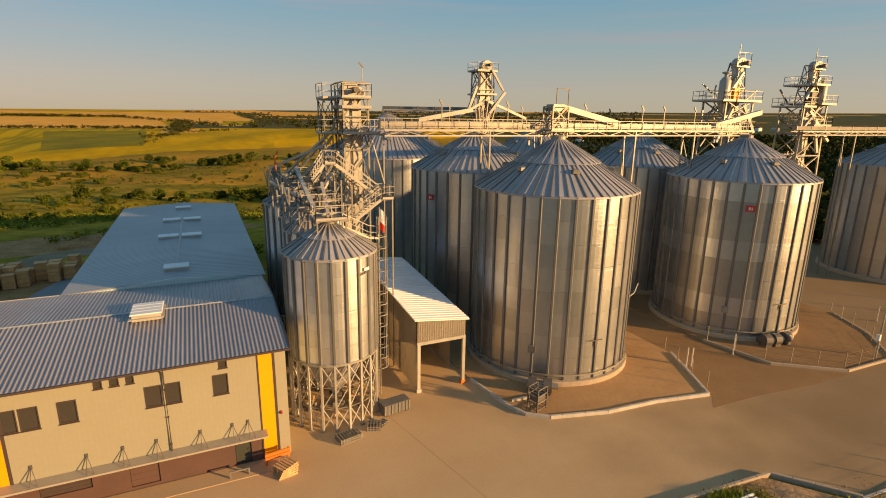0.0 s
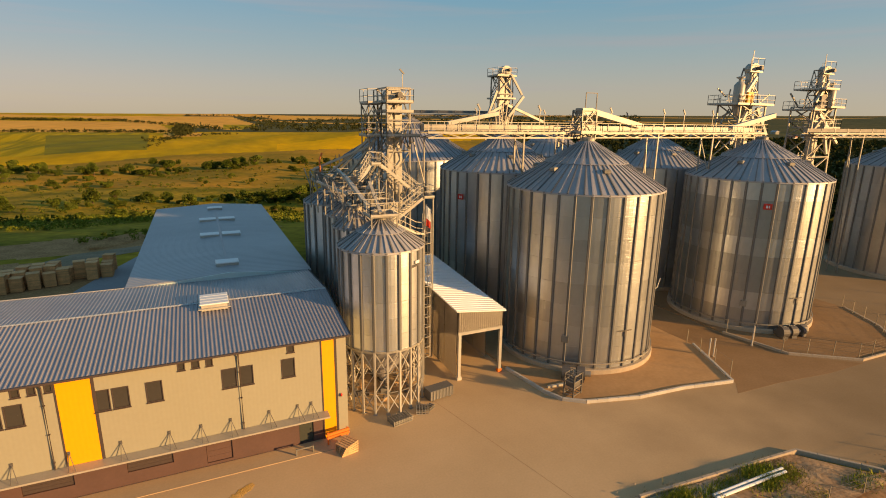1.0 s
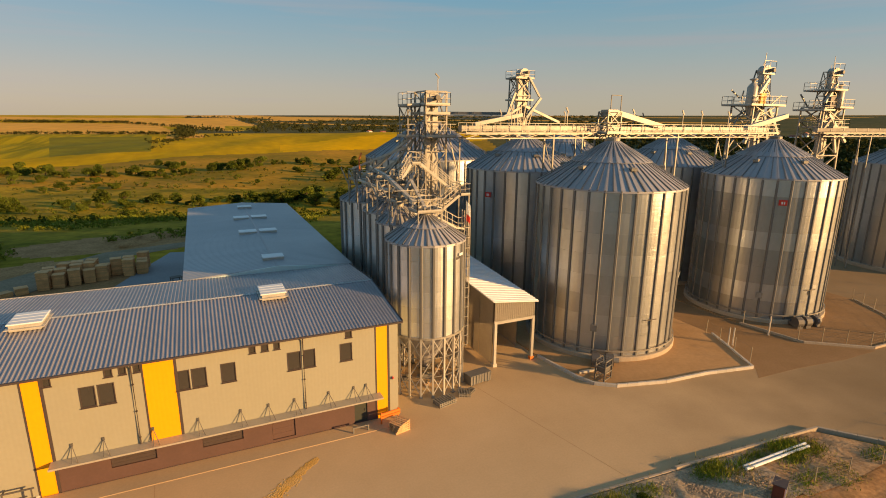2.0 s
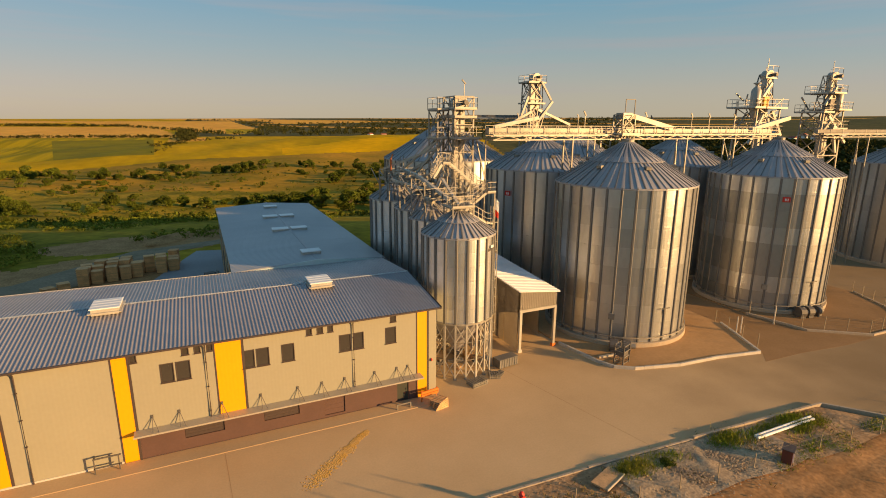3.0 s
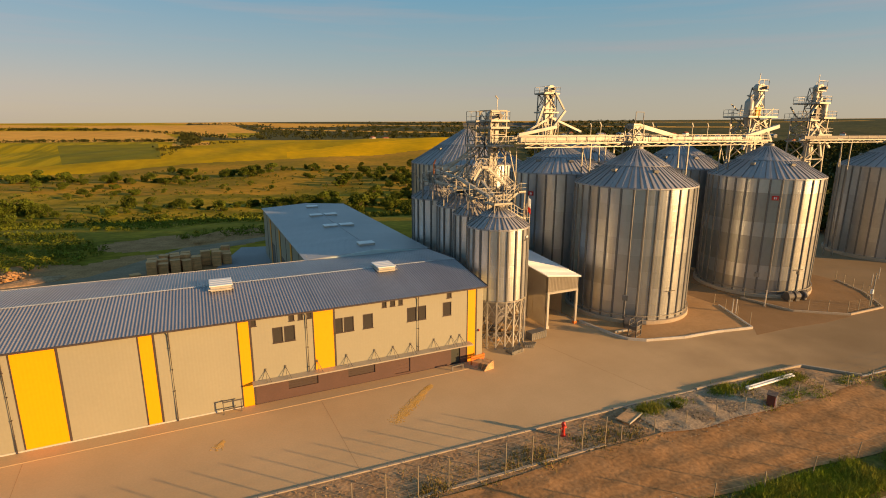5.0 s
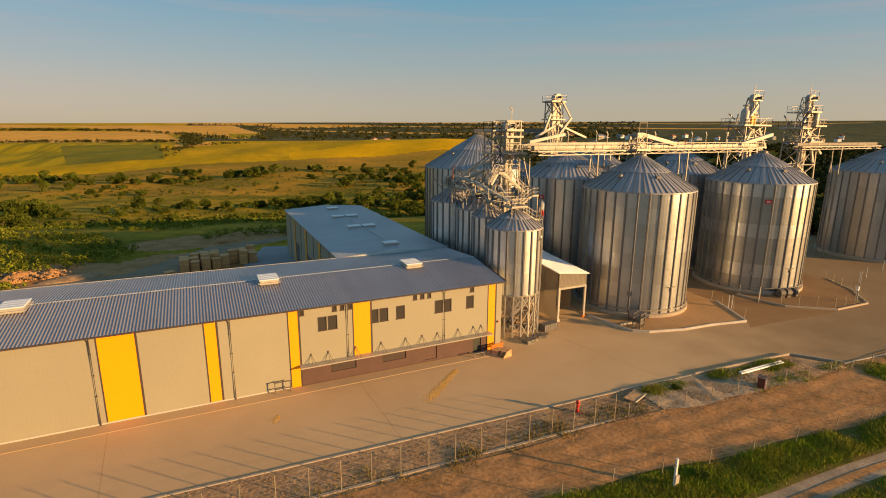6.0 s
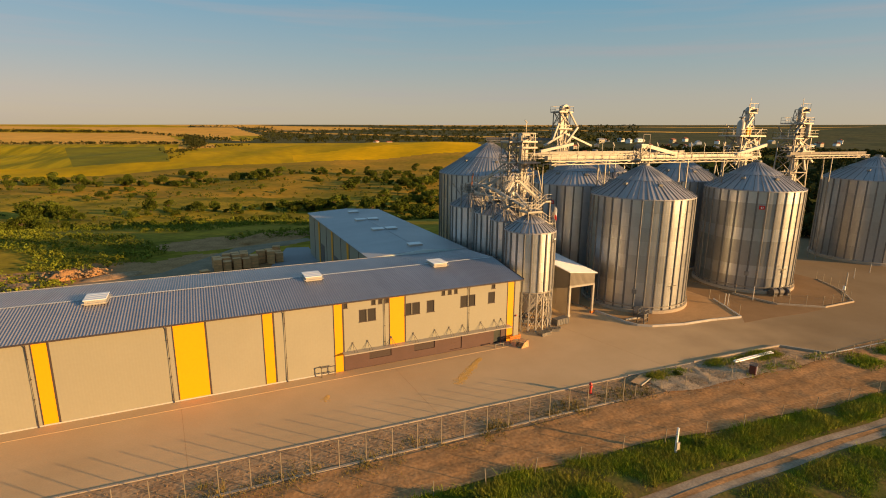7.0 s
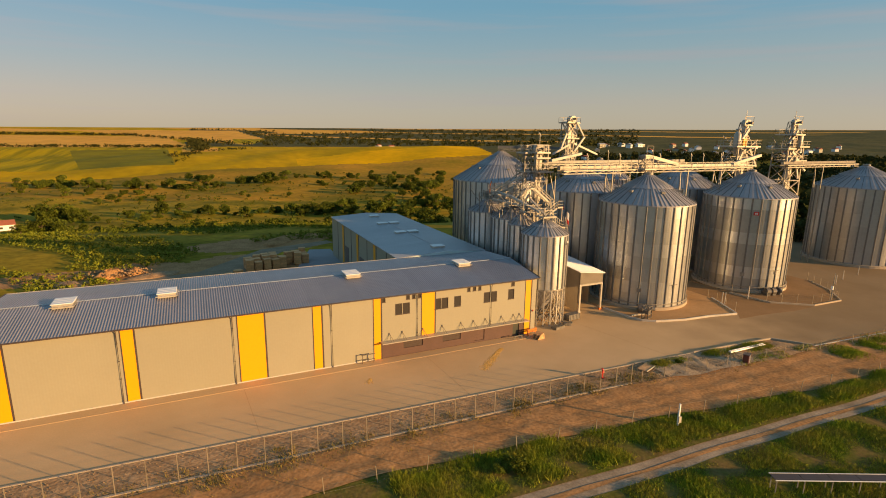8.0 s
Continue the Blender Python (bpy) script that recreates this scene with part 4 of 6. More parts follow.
def platform(parent, x0, x1, y0, y1, z, h=1.1):
    d = part("platform", box(B(), x0, x1, y0, y1, z - 0.1, z), M_STEEL, parent)
    part("railing", railing(B(), [(x0, y0, z), (x1, y0, z), (x1, y1, z), (x0, y1, z), (x0, y0, z)], h), M_CREAM, d)
    return d


def lattice(parent, x0, x1, y0, y1, z0, z1, bays, w=0.16, top=None):
    """Four posts with ties and cross braces; top: (x0, x1, y0, y1) where the posts end."""
    t = top or (x0, x1, y0, y1)
    lo, hi = ((x0, y0), (x1, y0), (x1, y1), (x0, y1)), ((t[0], t[2]), (t[1], t[2]), (t[1], t[3]), (t[0], t[3]))

    def at(k, f):
        return Vector((lo[k][0] + (hi[k][0] - lo[k][0]) * f, lo[k][1] + (hi[k][1] - lo[k][1]) * f, z0 + (z1 - z0) * f))
    for k in range(4):
        bar("post", at(k, 0), at(k, 1), w, parent)
        for i in range(bays):
            a, b = i / bays, (i + 1) / bays
            bar("brace", at(k, a), at((k + 1) % 4, b), w * 0.6, parent)
            if i % 2:
                bar("brace", at((k + 1) % 4, a), at(k, b), w * 0.6, parent)
            bar("tie", at(k, b), at((k + 1) % 4, b), w * 0.7, parent)


def elevator_leg(parent, x, y, z0, z1, w=0.55, d=0.45, gap=0.75):
    """Twin casings of a bucket elevator with boot and head."""
    for e in (-gap / 2, gap / 2):
        bm = box(B(), x + e - w / 2 + 0.08, x + e + w / 2 - 0.08, y - d / 2, y + d / 2, z0, z1)
        z = z0 + 2
        while z < z1:
            box(bm, x + e - w / 2 + 0.03, x + e + w / 2 - 0.03, y - d / 2 - 0.05, y + d / 2 + 0.05, z, z + 0.07)
            z += 2.4
        part("elevator_casing", bm, M_CREAM, parent, "pale bucket elevator casing")
    bm = B()
    prof = [(-0.75, 0), (0.75, 0), (0.85, 0.5), (0.6, 0.95), (0.2, 1.15), (-0.3, 1.1), (-0.7, 0.8), (-0.85, 0.4)]
    lo = [bm.verts.new((x + u, y - d * 0.75, z1 + v)) for u, v in prof]
    hi = [bm.verts.new((x + u, y + d * 0.75, z1 + v)) for u, v in prof]
    bm.faces.new(lo), bm.faces.new(hi[::-1])
    for i in range(len(prof)):
        j = (i + 1) % len(prof)
        bm.faces.new((lo[j], lo[i], hi[i], hi[j]))
    part("elevator_head", bm, M_CREAM, parent, "pale elevator head with rounded hood")
    part("motor", tube(B(), [(x + 0.3, y - d * 0.75, z1 + 0.5), (x + 0.3, y - d * 0.75 - 0.75, z1 + 0.5)], 0.24, 12), M_DARKSTEEL, parent, "dark drive motor")


def stair(parent, p, q, width=0.8):
    """A flight from p to q with stringers, treads and handrails, running in the xz plane."""
    p, q = Vector(p), Vector(q)
    f = part("stair_flight", B(), M_CREAM, parent)
    for e, nm in ((-width / 2, "stringer"), (width / 2, "stringer")):
        o = Vector((0, e, 0))
        part(nm, beam(B(), p + o, q + o, 0.06, 0.24), M_CREAM, f)
        bm = beam(B(), p + o + Vector((0, 0, 1.0)), q + o + Vector((0, 0, 1.0)), 0.06)
        beam(bm, p + o + Vector((0, 0, 0.55)), q + o + Vector((0, 0, 0.55)), 0.045)
        for k in range(6):
            c = p.lerp(q, k / 5) + o
            beam(bm, c, c + Vector((0, 0, 1.0)), 0.05)
        part("handrail", bm, M_CREAM, f)
    n = max(2, round(abs(q.z - p.z) / 0.2))
    bm = B()
    for k in range(n):
        c = p.lerp(q, (k + 0.5) / n)
        box(bm, c.x - 0.12, c.x + 0.12, c.y - width / 2, c.y + width / 2, c.z - 0.02, c.z + 0.02)
    me = f.data
    bm.to_mesh(me)
    bm.free()


def flood_lamp(x, y, z, h=1.7, lean=0.3):
    """A mast with a tilted flood lamp at its head."""
    t = thing("flood_lamp", x, y, z, "thin mast with a small tilted floodlight", "lamp", group="mast lamps")
    part("mast", beam(B(), (0, 0, 0), (0, 0, h), 0.06), M_STEEL, t)
    bm = box(B(), -0.07, 0.07, -0.05, 0.05, -0.3, 0.3)
    o = part("lamp_head", bm, M_STIFF, t)
    o.matrix_basis = pose(-0.05, 0, h + 0.22, 0, math.degrees(lean) * -1.6, 0)


def spout(parent, p, q, w=0.4, name="chute"):
    part(name, beam(B(), p, q, w), M_CREAM, parent, "pale steel grain chute")


# headhouse tower beside the slim silos
ta = thing("elevator_tower", 0, 0, 0, "pale steel elevator tower with platforms and zigzag stairs", "tower", group="elevator towers")
lattice(ta, 10.2, 12.3, 41.3, 44.0, 0.0, 24.6, 9, 0.14)
elevator_leg(ta, 10.9, 41.9, 0.3, 23.5, 0.6, 0.55, 0.7)
elevator_leg(ta, 11.7, 43.2, 0.3, 23.3, 0.5, 0.45, 0.6)
platform(ta, 9.9, 13.0, 40.6, 44.4, 20.5, 1.15)
platform(ta, 10.0, 12.5, 40.9, 44.4, 22.6, 0.05)
platform(ta, 10.0, 12.5, 40.9, 44.4, 23.4, 1.1)
platform(ta, 8.7, 10.0, 42.2, 44.6, 23.3, 1.2)
lattice(ta, 8.8, 10.0, 42.3, 44.5, 15.0, 23.2, 4, 0.1)
platform(ta, 8.5, 9.8, 42.0, 44.4, 20.5, 1.1)
stair(ta, (8.9, 40.0, 18.2), (12.6, 40.0, 15.3))
stair(ta, (7.2, 40.0, 16.8), (8.1, 40.0, 18.2))
stair(ta, (12.5, 38.9, 15.3), (9.7, 38.9, 13.3))
platform(ta, 8.1, 9.0, 39.5, 40.6, 18.2, 1.0)
platform(ta, 12.5, 13.5, 38.4, 40.6, 15.3, 1.0)
bar("post", (9.1, 40.6, 12.0), (9.1, 40.6, 18.2), 0.1, ta)
bar("post", (13.4, 40.6, 0.0), (13.4, 40.6, 20.4), 0.1, ta)
bar("post", (13.4, 38.5, 0.0), (13.4, 38.5, 15.3), 0.1, ta)
bar("brace", (12.2, 40.4, 20.4), (13.4, 40.5, 16.3), 0.09, ta)
bar("brace", (11.2, 40.6, 20.4), (9.3, 40.6, 17.0), 0.09, ta)
for p, q in (((9.3, 42.2, 20.6), (5.8, 47.6, 16.3)), ((9.5, 42.6, 20.2), (7.3, 46.0, 16.0)), ((9.9, 43.5, 21.0), (7.8, 50.6, 16.4)), ((9.6, 41.0, 19.0), (8.4, 44.2, 15.6))):
    spout(ta, p, q, 0.18)
# clutter of chutes, valves and frames above the slim silos
gantry = thing("conveyor_gantry", 0, 0, 0, "tangle of small conveyors, chutes and walkways above slim silos", "conveyor")
for (x0, x1, y0, y1, z) in ((4.9, 9.4, 47.0, 49.4, 16.0), (5.2, 9.0, 42.5, 45.9, 15.9), (5.6, 8.3, 36.6, 38.3, 15.2), (5.9, 8.1, 32.8, 34.8, 14.95)):
    platform(gantry, x0, x1, y0, y1, z, 1.0)
    for px in (x0 + 0.1, x1 - 0.1):
        for py in (y0 + 0.1, y1 - 0.1):
            bar("post", (px, py, z - 1.9), (px, py, z - 0.1), 0.09, gantry)
for k, (x, y, z, w, h) in enumerate(((5.4, 48.0, 16.0, 0.7, 1.3), (7.0, 48.4, 16.0, 0.9, 0.8), (5.7, 44.6, 15.9, 0.6, 1.1), (7.6, 43.4, 15.9, 0.9, 0.9), (6.4, 37.2, 15.2, 0.8, 0.9), (7.4, 37.8, 15.2, 0.5, 1.2))):
    bm = box(B(), x - w / 2, x + w / 2, y - w / 2, y + w / 2, z, z + h)
    box(bm, x - w / 2 - 0.06, x + w / 2 + 0.06, y - w / 2 - 0.06, y + w / 2 + 0.06, z + h * 0.55, z + h * 0.62)
    part("valve_box", bm, M_STEEL, gantry)
for p, q, w in (((6.0, 33.8, 15.6), (6.6, 42.0, 16.8), 0.3), ((6.6, 42.0, 16.8), (7.6, 50.8, 17.0), 0.3), ((7.0, 33.8, 15.0), (7.6, 38.5, 16.8), 0.24), ((8.3, 44.4, 15.4), (9.3, 42.2, 18.0), 0.3),
                ((7.7, 51.0, 15.6), (8.9, 44.6, 18.2), 0.3), ((4.8, 47.4, 17.2), (9.2, 43.0, 19.6), 0.2), ((5.6, 38.0, 16.0), (4.4, 44.0, 16.4), 0.16), ((6.7, 39.2, 14.6), (9.2, 41.6, 17.2), 0.26)):
    spout(gantry, p, q, w, "conveyor_trough")
rng = random.Random(5)
for k in range(30):
    y = rng.uniform(36.5, 50.0)
    p = Vector((rng.uniform(4.6, 9.2), y, rng.uniform(15.2, 17.0)))
    d = Vector(rng.choice(((1, 0, 0.25), (0, 1, 0.1), (0, 0, 1), (0.5, 0.6, 0.5), (-0.5, 0.5, 0.6), (0.2, -0.8, 0.5)))) * rng.uniform(0.8, 1.9)
    bar("frame_bar", p, p + d, rng.uniform(0.05, 0.11), gantry)
for k in range(5):
    y = 36.0 + k * 3.2
    bar("post", (4.7, y, 13.3), (4.7, y, 16.9), 0.1, gantry)
    bar("post", (9.3, y, 13.3), (9.3, y, 16.9), 0.1, gantry)
    bar("tie", (4.7, y, 15.4), (9.3, y, 15.4), 0.09, gantry)
    bar("brace", (4.7, y, 15.4), (4.7, y + 3.0, 16.9), 0.08, gantry)
bm = tube(B(), [(5.2, 46.4, 17.0), (5.2, 46.4, 18.2), (5.45, 46.4, 18.8)], 0.09)
part("vent_pipe", bm, M_ORANGE, gantry)
# ladder, catwalk rail and flag on the slim silo
ladder = thing("caged_ladder", 0, 0, 0, "tall galvanised caged ladder beside the slim silo", "ladder")
part("ladder", caged_ladder(B(), 10.85, 34.6, 0.0, 14.6, 0), M_STEEL, ladder)
for z in (3.0, 6.5, 10.0, 12.6):
    bar("bracket", (10.1, 34.5, z), (10.9, 34.5, z), 0.07, ladder)
rail = part("catwalk_rail", railing(B(), [(7.9, 33.4, 14.25), (10.0, 34.1, 13.1), (10.8, 34.3, 12.95)], 1.0, 0.7), M_CREAM, ladder)
part("catwalk", beam(B(), (7.9, 33.9, 14.25), (10.8, 34.8, 12.95), 0.7, 0.06), M_STEEL, ladder)
flag = thing("flag", 10.75, 33.9, 12.9, "small faded red and white flag on a pole", "flag")
part("pole", tube(B(), [(0, 0, 0), (0, 0, 2.6)], 0.03, 6), M_STEEL, flag)
for nm, z0, z1, mat in (("white_cloth", 1.5, 2.5, M_WHITE), ("red_cloth", 0.9, 1.5, M_RED)):
    bm = B()
    cols = [[bm.verts.new((0.03 + 0.1 * i, 0.05 * math.sin(i * 1.7 + zz), zz - 0.09 * i)) for zz in (z0, (z0 + z1) / 2, z1)] for i in range(5)]
    for u, v in zip(cols, cols[1:]):
        for i in range(2):
            bm.faces.new((u[i], v[i], v[i + 1], u[i + 1]))
    bmesh.ops.solidify(bm, geom=bm.faces[:], thickness=0.015)
    part(nm, bm, mat, flag)

# main conveyor bridge over the silo roofs
BY = 38.3


def bridge(name, x0, x1, y, z, label, mat, posts=(), width=1.3, rails=True):
    b = thing(name, 0, 0, 0, label, "conveyor", group="conveyor bridges")
    part("conveyor_casing", box(B(), x0, x1, y - 0.1, y + 0.45, z + 0.12, z + 0.6), mat, b, "pale enclosed chain conveyor")
    n = round((x1 - x0) / 3)
    for k in range(n + 1):
        x = x0 + (x1 - x0) * k / n
        part("flange", box(B(), x - 0.05, x + 0.05, y - 0.14, y + 0.49, z + 0.06, z + 0.64), M_STEEL, b)
    part("walkway", box(B(), x0, x1, y - width / 2 - 0.3, y - 0.12, z - 0.02, z + 0.04), M_STEEL, b)
    for e in ((-width / 2 - 0.28, width / 2) if rails else ()):
        part("railing", railing(B(), [(x0, y + e, z), (x1, y + e, z)], 0.85, 1.5, False), M_STEEL, b)
    for e in (-width / 2 - 0.25, width / 2):
        bar("chord", (x0, y + e, z - 0.08), (x1, y + e, z - 0.08), 0.12, b)
        bar("chord", (x0, y + e, z - 0.5), (x1, y + e, z - 0.5), 0.11, b)
        m = round((x1 - x0) / 1.6)
        for k in range(m):
            a, c = x0 + (x1 - x0) * k / m, x0 + (x1 - x0) * (k + 1) / m
            up = k % 2
            bar("web", (a, y + e, z - (0.08 if up else 0.5)), (c, y + e, z - (0.5 if up else 0.08)), 0.06, b)
    for x, zb in posts:
        for e in (-width / 2 - 0.2, width / 2):
            bar("support", (x, y + e, zb), (x, y + e, z - 0.1), 0.14, b)
        bar("brace", (x, y - width / 2, zb + 0.3), (x, y + width / 2, z - 0.8), 0.08, b)
    return b


# same bridge, split: grey casing colour stands for shade on this half
bridge("conveyor_bridge", 12.4, 28.4, BY, 20.95, "conveyor bridge with railings from the headhouse tower, casing greyed for shade", M_STEEL, ((21.9, 17.2), (26.9, 19.4)))
bridge_a = bridge("conveyor_bridge", 28.5, 54.4, BY, 20.95, "long pale conveyor bridge with railings across silo roofs", M_CREAM,
                  ((29.6, 19.4), (38.4, 0.0), (46.6, 16.6), (51.5, 19.6), (53.8, 19.6)))
part("ramp_conveyor", beam(B(), (50.2, BY - 0.2, 21.5), (57.4, BY - 0.2, 23.0), 0.5), M_CREAM, bridge_a)
bridge_b = bridge("conveyor_bridge", 21.0, 56.0, 53.6, 20.9, "rear conveyor bridge with railings", M_STIFF, ((27.4, 19.6), (38.0, 0.0), (53.0, 19.6)), rails=False)
bridge_c = bridge("conveyor_bridge", 70.0, 94.6, 41.6, 20.9, "conveyor bridge leading to the end silo", M_DARKSTEEL, ((82.0, 0.0), (93.0, 20.0)), rails=False)
bridge_d = bridge("conveyor_bridge", -0.8, 13.2, 0.0, 22.9, "thin high conveyor to the rear tower", M_STIFF, ((0.6, 21.6),), 0.9, False)
bridge_d.matrix_basis = pose(27.0, 79.2, 0, 0, 0, -29)
# transfer head on the first silo, with chutes both ways
head = thing("transfer_head", 0, 0, 0, "pale transfer frame on the silo top with sloping chutes", "conveyor")
lattice(head, 27.9, 29.6, 36.9, 38.3, 20.3, 23.0, 2, 0.12)
part("hood", box(B(), 28.1, 29.3, 37.1, 38.2, 22.6, 23.2), M_STEEL, head)
bm = B()
for x in (28.6, 29.9):
    beam(bm, (x, 37.4, 23.0), (x, 37.4, 24.6), 0.07)
beam(bm, (28.6, 37.4, 24.6), (29.9, 37.4, 24.6), 0.07)
part("davit", bm, M_DARKSTEEL, head, "dark hoist frame")
spout(head, (29.4, 37.9, 23.0), (36.4, 38.1, 21.6), 0.5)
spout(head, (28.2, 52.8, 22.8), (21.5, 52.8, 21.6), 0.45)
platform(head, 27.5, 30.0, 36.4, 38.9, 20.95, 1.0)

# rear tower
tb = thing("elevator_tower", 0, 0, 0, "tall pale elevator tower with head platform", "tower", group="elevator towers")
lattice(tb, 38.2, 41.5, 70.0, 73.0, 0, 29.0, 10, 0.18, (38.5, 41.1, 70.4, 72.6))
elevator_leg(tb, 39.9, 71.0, 0.2, 29.2, 1.0, 0.8, 1.1)
platform(tb, 38.0, 41.5, 69.9, 73.1, 28.8, 1.2)
platform(tb, 38.0, 41.5, 69.9, 73.0, 25.4, 0.1)
for p, q, w in (((40.0, 70.0, 24.4), (47.0, 70.0, 21.9), 0.38), ((39.0, 70.0, 24.2), (34.6, 70.0, 22.0), 0.38), ((40.4, 69.8, 29.0), (42.4, 69.6, 26.0), 0.3), ((42.7, 69.6, 25.8), (40.2, 69.8, 22.6), 0.38), ((38.0, 70, 26.5), (36.6, 70, 23), 0.35)):
    spout(tb, p, q, w)
for k in range(6):
    bar("brace", (38.3 + 0.4 * k, 69.9, 20.0), (37.6 + 0.8 * k, 69.9, 24.6), 0.14, tb)


def dryer_tower(x, y, flip, platforms, head_z, label):
    t = thing("elevator_tower", x, y, 0, label, "tower", group="elevator towers")
    s = -1 if flip else 1
    xs = sorted((-3.4 * s, 3.2 * s))
    lattice(t, xs[0], xs[1], -1.8, 1.8, 0, 20.5, 7, 0.2, (-2.4, 2.4, -1.6, 1.6))
    lattice(t, -2.4, 2.4, -1.6, 1.6, 20.5, 24.4, 2, 0.18)
    lattice(t, -0.6, 1.6, -1.0, 1.0, 24.4, head_z, 3, 0.14, (0.2 - 0.5 * flip, 1.3 - 0.5 * flip, -0.6, 0.6))
    elevator_leg(t, 0.6, -0.3, 0.2, head_z - 0.6, 0.7, 0.6, 0.8)
    for x0, x1, z in platforms:
        platform(t, x0, x1, -2.2, 2.2, z, 1.15)
    cx = -2.0 * s
    part("cyclone", lathe(B(), [(0.2, 22.6), (0.65, 24.4), (0.65, 26.7), (0.4, 27.1), (0.22, 27.2), (0.22, 27.5), (0.5, 27.6), (0.5, 27.72), (0.15, 27.8)], 20), M_CREAM, t, "pale cyclone dust separator", True).matrix_basis = pose(cx, -0.8, 0)
    part("motor", box(B(), -1.2, -0.2, -1.6, -0.6, 24.45, 25.9), M_YELLOW if not flip else M_DARKSTEEL, t, "yellow drive guard" if not flip else "")
    part("head_frame", railing(B(), [(-0.5, -0.9, head_z - 0.6), (1.9, -0.9, head_z - 0.6), (1.9, 0.9, head_z - 0.6)], 1.7, 1.2), M_STEEL, t)
    for p, q, w in (((0.4, -1.2, 27.8), (-1.8, -1.2, 25.0), 0.3), ((1.0, -1.4, 24.0), (3.0 * s, -1.8, 20.6), 0.35), ((-1.0, -1.5, 23.5), (-3.6 * s, -1.8, 19.5), 0.35), ((0.0, -1.6, 23.0), (1.5, -1.9, 18.0), 0.3)):
        spout(t, p, q, w)
    r = random.Random(int(x))
    for k in range(26):
        p = Vector((r.uniform(-3, 3), r.uniform(-1.8, 1.4), r.uniform(14.5, 26.0)))
        bar("frame_bar", p, p + Vector((r.uniform(-1.6, 1.6), r.uniform(-0.3, 0.3), r.uniform(-2.4, 2.4))), r.uniform(0.08, 0.17), t)
    bar("mast", (0.9, 0, head_z), (0.9, 0, head_z + 2.2), 0.06, t)
    return t


dryer_tower(59.9, 44.3, 0, ((-3.7, -1.5, 24.4), (-1.3, 3.2, 24.4), (-2.2, 2.6, 20.8)), 29.0, "pale steel tower with cyclone and yellow drive guard")
dryer_tower(74.6, 44.0, 1, ((-3.4, -0.8, 24.0), (0.2, 3.5, 24.4), (-0.6, 3.2, 21.6), (-1.6, 1.4, 26.8)), 29.4, "shadowed steel elevator tower with cyclone and platforms")
for x in (18.0, 24.5, 33.2, 40.5, 43.5, 48.0):
    flood_lamp(x, BY + 0.6, 21.0, 1.9, 0.35)
flood_lamp(12.7, 44.2, 24.5, 1.5, 0.5)
for x in (26.0, 36.0, 50.0):
    flood_lamp(x, 54.2, 20.9, 2.0, 0.3)

# loading shed between slim silos and large silo
SX0, SX1, SY0, SY1 = 13.65, 17.9, 33.45, 49.0
shed = thing("loading_shed", 0, 0, 0, "open-ended corrugated steel truck loading shed", "shed")
M_CLAD = material("brownish_corrugated_cladding", (0.50, 0.45, 0.37), 0.5, 0.1, 0.06, 0.4, 6, 0, (0.43, 0.38, 0.31), 0.7)
M_SHEDROOF = material("pale_shed_roof", (0.88, 0.88, 0.88), 0.35, 0.0, 0.04, 0.5, 6, 0, (0.8, 0.8, 0.79), 0.6)


def corrugated(bm, a, b, z0, z1, pitch=0.2, depth=0.03):
    """Vertical corrugated sheet from plan point a to b."""
    a, b = Vector((*a, 0)), Vector((*b, 0))
    d = b - a
    n = max(2, int(d.length / (pitch / 2)))
    nrm = Vector((d.y, -d.x, 0)).normalized()
    cols = []
    for k in range(n + 1):
        p = a.lerp(b, k / n) + nrm * depth * (k % 2)
        cols.append((bm.verts.new((p.x, p.y, z0)), bm.verts.new((p.x, p.y, z1))))
    for u, v in zip(cols, cols[1:]):
        bm.faces.new((u[0], v[0], v[1], u[1]))
    bmesh.ops.solidify(bm, geom=bm.faces[:], thickness=0.012)
    return bm


for k in range(6):
    ya, yb = SY0 + 0.3 + (SY1 - SY0 - 0.4) * k / 6, SY0 + 0.3 + (SY1 - SY0 - 0.4) * (k + 1) / 6
    part("side_sheet", corrugated(B(), (SX0, yb), (SX0, ya), 0.15, 6.3 + 0.07 * (ya - SY0)), M_CLAD, shed)
    if k > 0:
        part("side_sheet", corrugated(B(), (SX1, ya), (SX1, yb), 0.15, 5.8 + 0.07 * (ya - SY0)), M_CLAD, shed)
bm = corrugated(B(), (SX0 - 0.02, SY0), (SX1 + 0.02, SY0), 4.35, 5.92)
for v in bm.verts:
    if v.co.z > 5:
        v.co.z = 6.33 - 0.114 * (v.co.x - SX0)
part("fascia", bm, M_CLAD, shed, "corrugated fascia above the gateway")
part("lintel", box(B(), SX0 - 0.05, SX1 + 0.05, SY0 - 0.07, SY0 + 0.06, 4.12, 4.4), M_CREAM, shed)
for x in (SX0 + 0.1, SX1 - 0.1):
    post = part("gate_post", box(B(), x - 0.13, x + 0.13, SY0 - 0.1, SY0 + 0.15, 0, 4.2), M_CREAM, shed)
    part("guard", box(B(), x - 0.2, x + 0.2, SY0 - 0.16, SY0 + 0.2, 0, 0.3), M_KERB if x < 15 else M_ORANGE, post)
for k in range(18):
    ya = SY0 - 0.25 + k * (SY1 - SY0 + 0.4) / 18
    w = (SY1 - SY0 + 0.4) / 18
    bm = roof_sheet(SX1 - SX0 + 0.6, w, 2, 0.045)
    o = part("roof_sheet", bm, M_SHEDROOF, shed)
    o.matrix_basis = pose(SX0 - 0.3, ya + w, 6.45 + 0.075 * (ya + w - SY0), 4.3, 6.5, 0) @ pose(0, 0, 0, 0, 0, -90)
